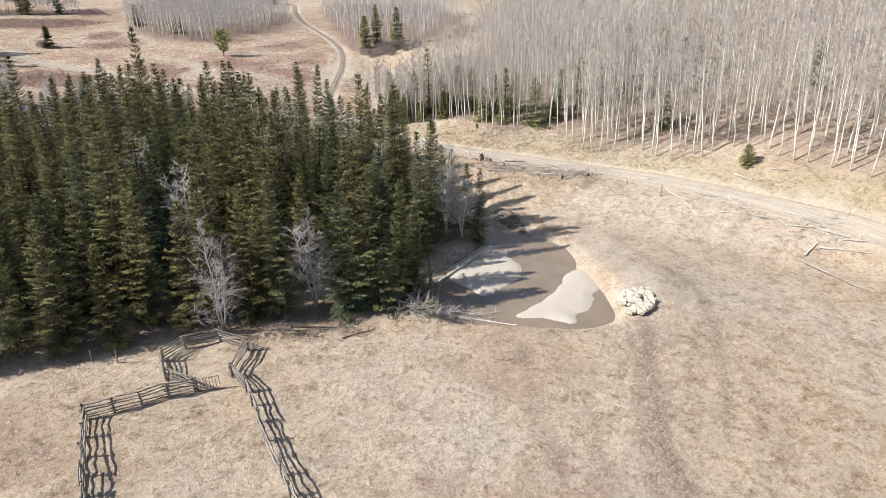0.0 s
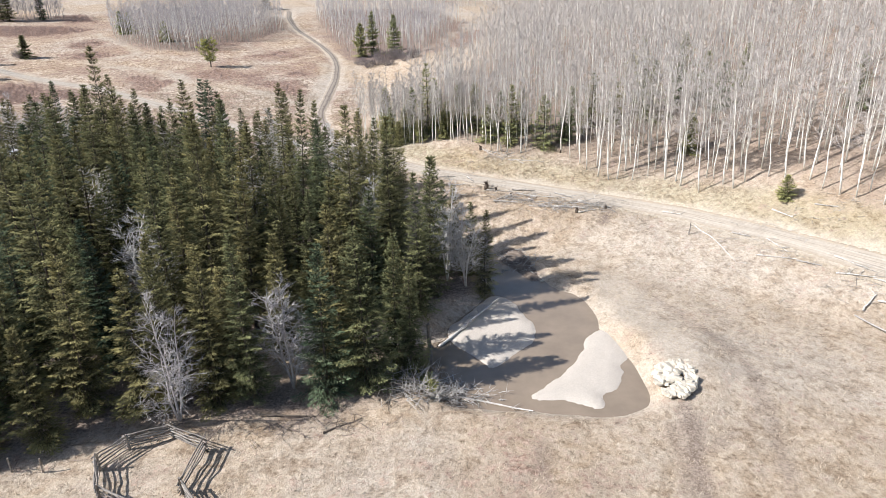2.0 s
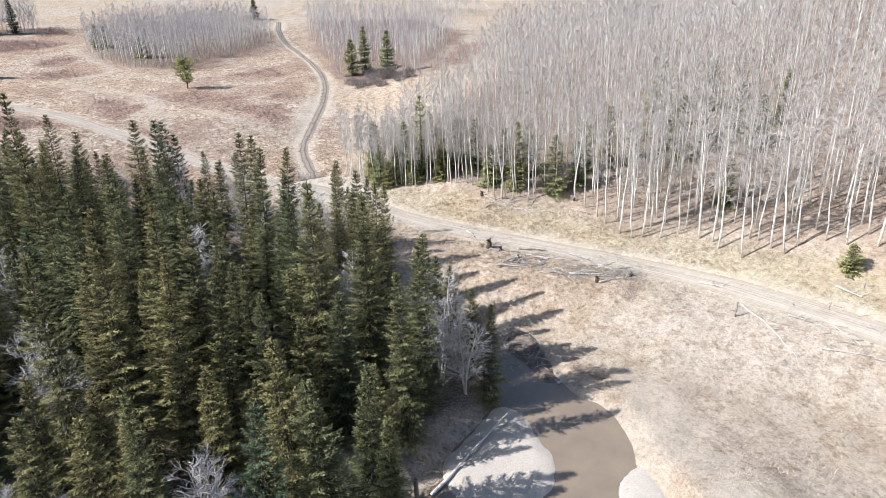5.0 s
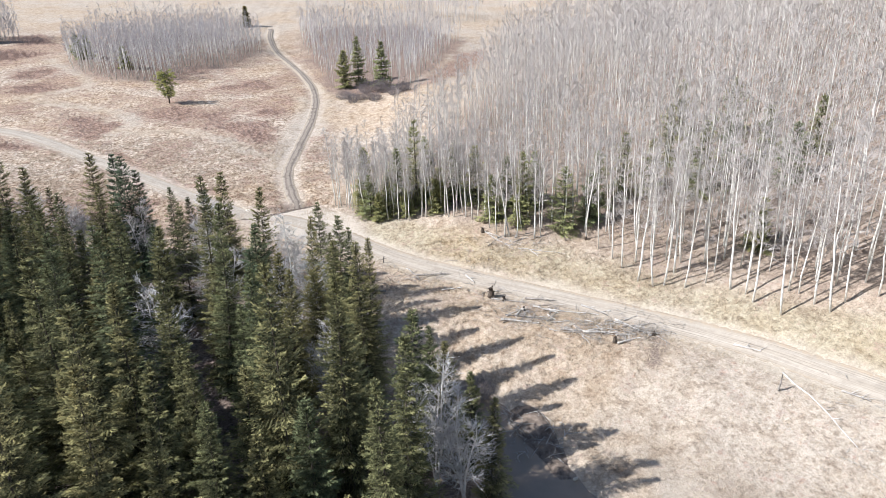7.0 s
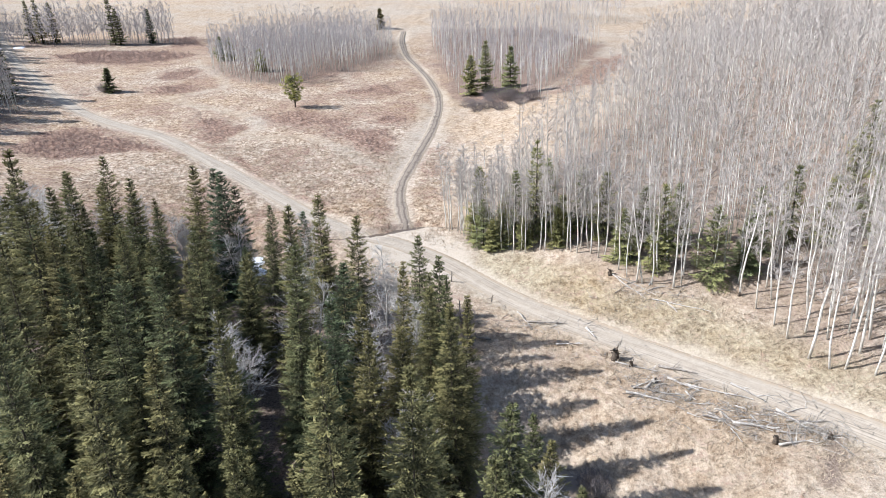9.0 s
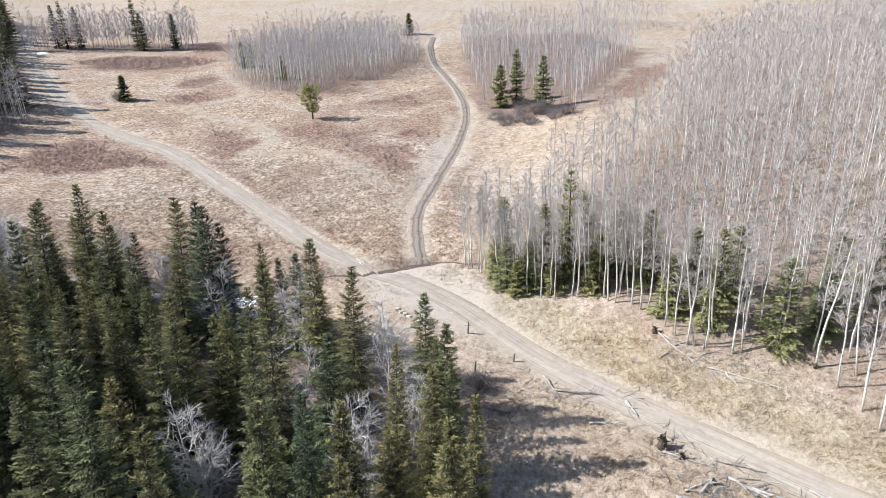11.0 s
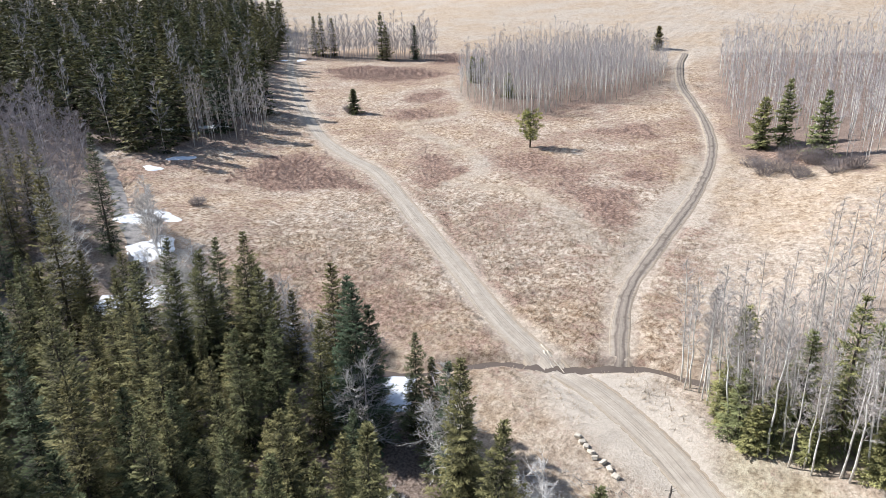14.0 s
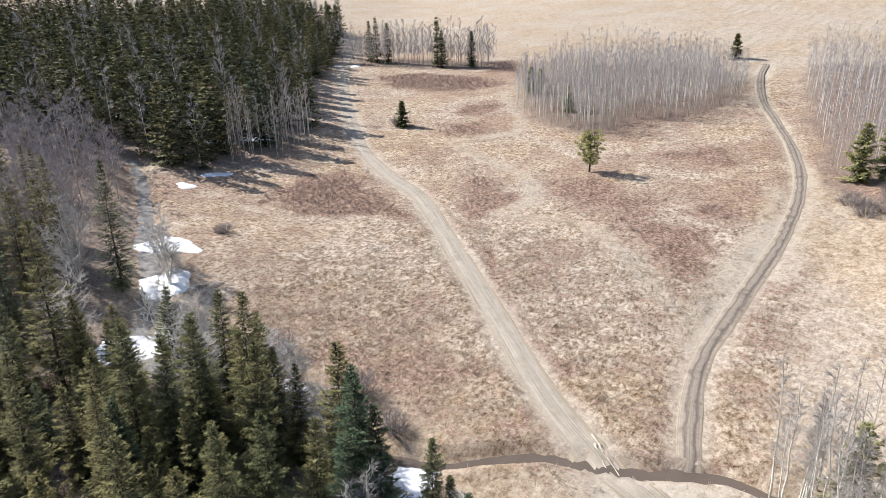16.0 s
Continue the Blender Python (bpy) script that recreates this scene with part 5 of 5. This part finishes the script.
def rock_pile(cx, cy, rx, ry, turn):
    rng = np.random.default_rng(4)
    z0 = gz(cx, cy)
    root = thing("rock_pile", "heap of pale blocky stones on the dry field by the creek", "rock pile", pose(cx, cy, z0, 0, 0, turn))
    for k in range(130):
        a, r = rng.random() * 6.3, math.sqrt(rng.random())
        x, y = rx * r * math.cos(a), ry * r * math.sin(a)
        s = 0.36 + 0.42 * rng.random() ** 1.3
        z = 0.45 * max(0, 1 - r) * (0.4 + 0.65 * rng.random()) + 0.10
        part("stone", STONES[k % 7], root, m=pose(x, y, z, *(rng.random(3) * 50 - 25)) @ pose(0, 0, 0, 0, 0, rng.random() * 360) @ Matrix.Diagonal((s * 1.2, s * 0.9, s * 0.85, 1)))
    for x, y in ((-0.6, -1.9), (0.2, -1.75), (0.45, -2.0)):
        part("stone", STONES[1], root, m=pose(x, y, 0.08, 10, 20, 30) @ Matrix.Diagonal((0.36, 0.3, 0.3, 1)))


rock_pile(20.6, 48.6, 1.5, 2.5, -30)
for k, (x, y) in enumerate([(-10.6, 106.6), (-10.1, 106.2), (-9.7, 105.9), (-9.2, 105.6), (-8.8, 105.2), (-8.1, 105.0), (-7.5, 104.6), (-6.9, 104.1)]):
    thing("stone", "pale yellowish boulder in a row beside the dirt road", "boulder", pose(x, y, gz(x, y) + 0.1, 5 * k, 8, 50 * k) @ Matrix.Diagonal((0.62, 0.45, 0.42, 1)), group="roadside boulders", me=STONES[k % 7])
for k, (x, y) in enumerate([(13.0, 71.9), (13.3, 72.3), (12.4, 73.2), (12.9, 72.7), (12.2, 74), (11.9, 73.6), (13.7, 71.3), (12.6, 71.8), (14.9, 68.2)]):
    thing("stone", "grey stone at the water's edge of the creek", "boulder", pose(x, y, gz(x, y) + 0.08, 9 * k, 4, 70 * k) @ Matrix.Diagonal((0.5, 0.4, 0.35, 1)), group="creek stones", me=STONES[(k + 3) % 7])


def pebbles(name, rings, count, seed, mat, label, size=(0.04, 0.12), base=None):
    rng = np.random.default_rng(seed)
    v, f = mesh_arrays(STONES[2])
    soup = Soup()
    for ring in rings:
        ring = np.asarray(ring, float)
        lo, hi = ring.min(0), ring.max(0)
        pts = rng.random((count * 2, 2)) * (hi - lo) + lo
        pts = pts[inside(pts[:, 0], pts[:, 1], ring)][:count]
        for x, y in pts:
            s = size[0] + (size[1] - size[0]) * rng.random() ** 2
            tiled(soup, v * [1, 0.8, 0.7], f, x, y, (base if base is not None else gz(x, y)) + 0.02 * rng.random(), s, s, rng.random() * 6.3)
    return tagged(new(name, soup.mesh(name, mat)), label, "pebbles", kind="stuff")


pebbles("pebbles", [[(18.6, 56.8), (18.3, 54.6), (16.6, 51.3), (14.3, 48.2), (12.2, 48.6), (14, 52), (15.8, 55.5)], [(9, 64.6), (10.6, 62.8), (11.3, 60), (11, 57.8), (9.8, 56.2), (7, 55.4), (5.6, 57), (6.2, 60.5)]], 260, 3, GRAVEL,
        "loose pale pebbles on the gravel bars", base=0.11)


# ---- fallen timber ----
def fallen(x0, y0, x1, y1, seed, r=0.085, mat=LOGWOOD, label="fallen bleached log lying in dry grass", stubs=4, lift=0.0, z1=None):
    rng = np.random.default_rng(seed)
    ln = math.hypot(x1 - x0, y1 - y0)
    k = 6
    t = np.linspace(0, 1, k)
    xs, ys = x0 + (x1 - x0) * t, y0 + (y1 - y0) * t
    za, zb = gz(x0, y0) + r * 0.8 + lift, (gz(x1, y1) if z1 is None else z1) + r * 0.6 + lift
    zs = np.maximum(za + (zb - za) * t, np.array([gz(x, y) for x, y in zip(xs, ys)]) + r * 0.4)
    pts = np.c_[xs - x0, ys - y0, zs - za] + rng.normal(0, 0.02 * ln**0.5, (k, 3)) * [1, 1, 0.3]
    root = thing("fallen_log", label, "log", pose(x0, y0, za), group="fallen timber")
    part("stem", make_mesh("stem", *tube(pts, r * np.linspace(1.1, 0.45, k), 7), mat, True), root)
    for j in range(stubs):
        u = 0.3 + 0.65 * rng.random()
        p = np.array([np.interp(u, t, pts[:, i]) for i in range(3)])
        w = np.array([(y1 - y0) / ln, -(x1 - x0) / ln, 0.5]) * (1 if rng.random() < 0.5 else -1) * (0.3 + 0.5 * rng.random()) + np.array([(x1 - x0) / ln, (y1 - y0) / ln, 0]) * 0.4
        w[2] = abs(w[2]) * 0.7 + 0.05
        part("branch", make_mesh("branch", *tube([p, p + w * 0.5, p + w + rng.normal(0, 0.08, 3)], [r * 0.4, r * 0.28, 0.008], 4), mat), root)
    return root


ROADSIDE = [(13.2, 87.9, 17.1, 86.7), (12.7, 87.1, 16.3, 86.0), (14.3, 87.6, 15.2, 88.8), (18.3, 84.7, 22.6, 83.4), (18.6, 85.1, 20.3, 82.8), (20.0, 83.9, 23.2, 83.7), (17.5, 88.4, 22.4, 86.9), (16.3, 89.2, 18.5, 87.7),
            (15.8, 90.8, 18.8, 89.9), (12.4, 91.1, 15.7, 90.0), (21.1, 88.7, 23.2, 86.7), (23.6, 85.8, 25.2, 83.6), (23.9, 84.5, 26.8, 84.6), (22.6, 81.9, 25.0, 82.5), (10.3, 96.2, 11.0, 94.8), (3.9, 98.9, 5.3, 95.9),
            (4.8, 97.1, 8.7, 96.9), (13.3, 104.1, 16.2, 99.8), (13.9, 103.5, 17.4, 100.1), (16.8, 99.7, 21.7, 97.3), (1.5, 93.7, -0.7, 94.1), (7.4, 93.5, 9.6, 93.9)]
SLOPE = [(34.5, 75.8, 35.6, 67.8), (37.4, 72.7, 38.8, 71.2), (37.8, 68.0, 41.0, 66.2), (40.9, 66.0, 42.7, 64.5), (44.4, 65.3, 46.7, 62.2), (43.4, 63.3, 46.4, 61.7), (46.1, 61.7, 48.5, 59.5), (45.1, 59.4, 49.2, 57.0),
         (42.1, 58.3, 44.9, 50.8), (43.2, 58.7, 45.4, 60.1), (40.1, 70.2, 40.8, 67.3), (42.8, 74.4, 43.9, 72.2), (46.9, 73.2, 48.4, 71.4), (32.5, 80.1, 34.2, 78.6), (47.6, 59.5, 50.4, 58.1)]
heap = np.random.default_rng(55)
for cx, cy, count in ((15.5, 87.6, 12), (20.8, 85.0, 16), (25.2, 83.8, 10), (15.5, 101.5, 6)):
    for k in range(count):
        px, py = cx + heap.normal(0, 1.7), cy + heap.normal(0, 0.9)
        aim, ln = heap.normal(-0.3, 0.6), 0.7 + 1.5 * heap.random()
        ROADSIDE.append((px, py, px + ln * math.cos(aim), py + ln * math.sin(aim)))
for k, (a, b, c, d) in enumerate(ROADSIDE):
    fallen(a, b, c, d, 900 + k, (0.075 + 0.02 * (k % 3)) * (0.6 if k > 21 or k in (17, 18, 19) else 1), LOGWOOD if k % 4 else RAILWOOD, lift=0.06, label="bleached fallen log in the slash beside the dirt road", stubs=4 if k < 22 else 2)
for k, (a, b, c, d) in enumerate(SLOPE):
    fallen(a, b, c, d, 950 + k, 0.075 + 0.015 * (k % 2), lift=0.06, label="bleached fallen aspen log on the grassy bank")
for k, (a, b, c, d) in enumerate([(-17.9, 116.5, -14.7, 114.4), (-17.3, 115.7, -15.8, 114.5), (-17.0, 115.9, -16.4, 115.3)]):
    fallen(a, b, c, d, 990 + k, 0.08, STONE, "pale peeled pole lying by the muddy ford", 0, 0.08)
fallen(3.2, 56.6, 9.6, 63.8, 1001, 0.13, LOGWOOD, "grey drift log lying from the pool onto the gravel bar", 9, 0.25, z1=0.25)
fallen(3.6, 49.8, 9.4, 46.9, 1002, 0.10, LOGWOOD, "grey fallen tree leaning over the creek bank", 8, 0.05)
fallen(0.2, 51.5, 4.5, 49.2, 1003, 0.10, LOGWOOD, "grey fallen tree at the creek bank", 6, 0.05)
fallen(-10, 47.2, -5.2, 46.9, 1004, 0.09, DARKWOOD, "dark rotting log at the forest edge", 5)
fallen(-5.5, 45.2, -3.0, 46.6, 1005, 0.08, DARKWOOD, "dark rotting log at the forest edge", 4)


def snag(x, y, h, r, lean, label, mat=LOGWOOD, seed=0):
    rng = np.random.default_rng(seed)
    root = thing("dead_snag", label, "snag", pose(x, y, gz(x, y) - 0.1))
    zs = np.linspace(0, h, 6)
    part("trunk", make_mesh("trunk", *tube(np.c_[lean[0] * zs, lean[1] * zs, zs] + rng.normal(0, 0.015, (6, 3)), np.linspace(r * 1.2, r * 0.7, 6), 8), mat, True), root)
    for k in range(3):
        z = h * (0.45 + 0.5 * rng.random())
        a = rng.random() * 6.3
        p = np.array([lean[0] * z, lean[1] * z, z])
        part("stub", make_mesh("stub", *tube([p, p + np.array([math.cos(a), math.sin(a), 0.3]) * 0.45], [r * 0.35, 0.015], 5), mat), root)


snag(2.4, 53.9, 4.6, 0.19, (-0.03, 0.06), "broken grey dead trunk standing at the pool", RAILWOOD, 1)
for k, (x, y, h) in enumerate([(-3.3, 104.1, 1.3), (-1.9, 98.4, 1.2), (1.2, 100.6, 0.9), (33.0, 73.8, 1.6)]):
    snag(x, y, h, 0.07, (0.08, 0.03), "short broken grey stump beside the road", RAILWOOD, 20 + k)


def root_stump(x, y, s, seed):
    """An upturned stump with a ragged root plate."""
    rng = np.random.default_rng(seed)
    root = thing("tree_stump", "dark charred upturned stump with ragged roots", "stump", pose(x, y, gz(x, y) - 0.05, 0, 0, 40 * seed))
    part("bole", make_mesh("bole", *tube([(0, 0, 0), (0.05 * s, 0, 0.5 * s), (0.02, 0.05, 0.95 * s)], [0.34 * s, 0.24 * s, 0.16 * s], 9), DARKWOOD, True), root)
    for k in range(6):
        a = k * 1.05 + rng.random() * 0.4
        w = np.array([math.cos(a), math.sin(a), 0.25 + 0.8 * rng.random()]) * s * (0.3 + 0.3 * rng.random())
        p = np.array([0, 0, s * (0.2 + 0.6 * rng.random())])
        part("root", make_mesh("root", *tube([p, p + w * 0.6, p + w + rng.normal(0, 0.08, 3)], [0.09 * s, 0.06 * s, 0.015], 5), DARKWOOD), root)


for k, (x, y, s) in enumerate([(12.4, 91.6, 1.15), (13.6, 90.6, 0.6), (15.3, 88.6, 0.5), (13.3, 103.9, 0.7), (24.6, 99.3, 0.5), (22.4, 82.2, 0.7), (26.3, 82.9, 0.5)]):
    root_stump(x, y, s, k + 1)


def brushwood(name, spots, seed, mat, label, length=1.4, r=0.018):
    """Loose sticks and slash, too many to count."""
    rng = np.random.default_rng(seed)
    soup = Soup()
    for cx, cy, rx, ry, count, rise in spots:
        for k in range(count):
            x, y = cx + rng.normal(0, 0.5) * rx, cy + rng.normal(0, 0.5) * ry
            a, ln = rng.random() * 6.3, length * (0.35 + 0.9 * rng.random())
            p = np.array([x, y, gz(x, y) + 0.03 + rise * rng.random() * 0.7])
            e = p + np.array([math.cos(a), math.sin(a), (rng.random() - 0.3) * (0.15 + 0.6 * rise)]) * ln
            e[2] = max(e[2], gz(e[0], e[1]) + 0.03)
            soup.add(*tube([p, (p + e) / 2 + rng.normal(0, 0.06, 3), e], [r * 1.3, r, 0.005], 3, cap=False))
            for j in range(2):
                c = p + (e - p) * (0.3 + 0.6 * rng.random())
                soup.add(*tube([c, c + rng.normal(0, 0.22, 3) * [1, 1, 0.7 + rise] + [0, 0, 0.08]], [r * 0.7, 0.004], 3, cap=False))
    return tagged(new(name, soup.mesh(name, mat)), label, "brushwood", kind="stuff")


brushwood("brushwood", [(15, 87.5, 4, 2, 110, 0.25), (21, 85, 5, 3, 150, 0.25), (25.5, 83.5, 3, 1.5, 110, 0.6), (5.5, 96.5, 6, 3, 60, 0.1), (16.5, 100.5, 5, 3, 70, 0.15), (12.5, 92, 3, 2, 40, 0.2), (40, 69, 6, 7, 60, 0.1), (46, 61, 5, 4, 60, 0.1), (-9, 102.6, 4, 1.4, 30, 0.2), (48, 72, 5, 3, 30, 0.1)], 61, LOGWOOD,
          "grey sticks and slash strewn along the road")
brushwood("brushwood", [(1.6, 49.2, 2.6, 1.8, 170, 1.3), (4.6, 49.4, 2.4, 1.3, 140, 1.0), (0, 53, 2.5, 2, 80, 1.0), (3, 51.5, 2, 1.5, 60, 0.8), (13, 72, 2.2, 2.4, 70, 0.7), (11.5, 74.5, 2, 2, 50, 0.6)], 62, LOGWOOD, "tangled grey flood debris on the creek bank", 1.6, 0.028)
brushwood("forest_litter", [(-7, 46, 7, 1.2, 90, 0.3), (-18, 45.8, 6, 1.2, 50, 0.3), (-28, 43, 6, 1.5, 40, 0.3), (4, 58, 4, 4, 60, 0.2), (6, 80, 3, 4, 60, 0.3), (0, 94, 5, 3, 90, 0.4)], 63, SHRUBWOOD, "dark fallen twigs along the forest edge")


def green_top(x, y, turn):
    root = thing("fallen_spruce", "toppled small green spruce in the creek debris", "fallen tree", pose(x, y, gz(x, y) + 0.35, 68, 0, turn))
    part("trunk", make_mesh("trunk", *tube([(0, 0, -0.6), (0, 0, 2.6)], [0.07, 0.02], 6), BARK, True), root)
    part("crown", spruce_crown(640, 2.8, 0.8, 12, 6, 16, 0.05, YOUNG), root)


green_top(1.6, 51.0, 15)


# ---- snow left in the shade of the trees ----
def snow(x, y, rx, ry, turn):
    a = np.arange(11) * 2 * np.pi / 11
    rng = np.random.default_rng(int(abs(x * 7)))
    r = 0.75 + 0.45 * rng.random(11)
    co, si = math.cos(radians(turn)), math.sin(radians(turn))
    u, v = rx * r * np.cos(a), ry * r * np.sin(a)
    dome("snow_patch", np.c_[x + u * co - v * si, y + u * si + v * co], 0.22, SNOW, "patch of old melting snow at the shaded forest edge", "snow patch", cells=0.4)


for x, y, rx, ry, turn in SNOWFIELDS + [(-68.6, 114.6, 1.6, 0.7, 10), (-42.3, 107.4, 1.2, 0.8, 10), (-26.4, 105.2, 1.6, 1.2, 20), (-25, 103.4, 1.0, 1.0, 0), (-93.3, 129.8, 1.5, 0.9, 20),
                            (-94.9, 136.6, 2.2, 0.8, 60), (-107, 154, 2.4, 1.5, 50), (-110, 147, 3, 1.4, 40), (-130, 182, 3, 1.4, 45), (-153, 225.6, 4.5, 1.8, 45), (-55, 104, 1.6, 0.7, 0)]:
    snow(x, y, rx, ry, turn)


# ---- low brown willow thickets in the meadow ----
THICKET = plain_material("thicket_twigs", (0.27, 0.20, 0.17), (0.50, 0.385, 0.33), 1.2, relief=0, per_object=0)


def thicket(seed, label):
    """Low leafless willow in all the scrub outlines, thickest in the middle."""
    rng = np.random.default_rng(seed)
    vs = []
    for ring, amount in SCRUB[:10]:
        ring = np.array(ring)
        lo, hi = ring.min(0) - 2, ring.max(0) + 2
        count = int((hi - lo).prod() * 5 * amount)
        x, y = rng.random(count) * (hi[0] - lo[0]) + lo[0], rng.random(count) * (hi[1] - lo[1]) + lo[1]
        keep = to_ring(x, y, ring) + 1.3 * patch_noise(x, y, 0.45) + 0.8 * patch_noise(x + 31, y, 1.3) < rng.normal(-1.4, 1.5, count)
        keep &= (np.minimum(to_line(x, y, MAIN), to_line(x, y, TRACK)) > 2.3) & (rng.random(count) < amount ** 2)
        x, y = x[keep], y[keep]
        n = len(x)
        z, tall = gza(x, y), 0.28 + 0.42 * rng.random(n) * amount
        for j in range(5):
            base = np.c_[x + rng.normal(0, 0.12, n), y + rng.normal(0, 0.12, n), z - 0.05]
            tip = np.c_[x + rng.normal(0, 0.3, n), y + rng.normal(0, 0.3, n), z + tall * (0.6 + 0.6 * rng.random(n))]
            side = rng.normal(0, 0.02, (n, 3))
            vs.append(np.stack([base - side, base + side, tip], 1).reshape(-1, 3))
    v = np.concatenate(vs)
    return tagged(new("willow_thicket", make_mesh("willow_thicket", v, np.arange(len(v)), THICKET)), label, "shrubs", kind="stuff")


thicket(91, "low thickets of reddish-brown leafless willow in the meadow")


# ---- dry grass ----
def grass(spots, seed, label, tall=0.26, blades=3):
    rng = np.random.default_rng(seed)
    vs, fs, n = [], [], 0
    for x0, x1, y0, y1, count in spots:
        x, y = x0 + (x1 - x0) * rng.random(count), y0 + (y1 - y0) * rng.random(count)
        keep = patch_noise(x, y, 0.8) + 0.7 * patch_noise(x + 5, y, 2.2) > rng.normal(-0.35, 0.5, count)
        rim = np.minimum(np.minimum(x - x0, x1 - x) / (x1 - x0), np.minimum(y - y0, y1 - y) / (y1 - y0))
        keep &= rim > 0.16 * rng.random(count)
        keep &= np.minimum(to_line(x, y, MAIN), to_line(x, y, TRACK)) > 1.9
        keep &= (to_ring(x, y, POND) > 0.7) & (to_ring(x, y, FRONT) > 0.3) & (to_line(x, y, STREAM) > 1.0)
        x, y = x[keep], y[keep]
        z = gza(x, y)
        for k in range(blades):
            a, ln = rng.random(len(x)) * 6.3, tall * (0.5 + rng.random(len(x)))
            out = 0.35 + 0.9 * rng.random(len(x))
            bx, by = x + rng.normal(0, 0.07, len(x)), y + rng.normal(0, 0.07, len(x))
            w = 0.013 + 0.016 * rng.random(len(x))
            b0, b1 = np.c_[bx - w * np.sin(a), by + w * np.cos(a), z - 0.03], np.c_[bx + w * np.sin(a), by - w * np.cos(a), z - 0.03]
            e = np.c_[bx + np.cos(a) * ln * out + 0.08, by + np.sin(a) * ln * out, z + ln * (1.25 - 0.6 * out)]
            vs.append(np.stack([b0, b1, e], 1).reshape(-1, 3))
            fs.append(np.arange(3 * len(x)).reshape(-1, 3) + n)
            n += 3 * len(x)
    return tagged(new("dry_grass", make_mesh("dry_grass", np.concatenate(vs), np.concatenate(fs), TUFT)), label, "grass", kind="stuff")


grass([(-32, 38, 22, 50, 15000), (12, 52, 48, 78, 14000)], 71, "tufts of dry straw-coloured grass in the pasture", 0.17)
grass([(-2, 44, 76, 106, 20000), (-60, 0, 106, 150, 28000)], 72, "tufts of long dry grass on the bank and meadow", 0.34)
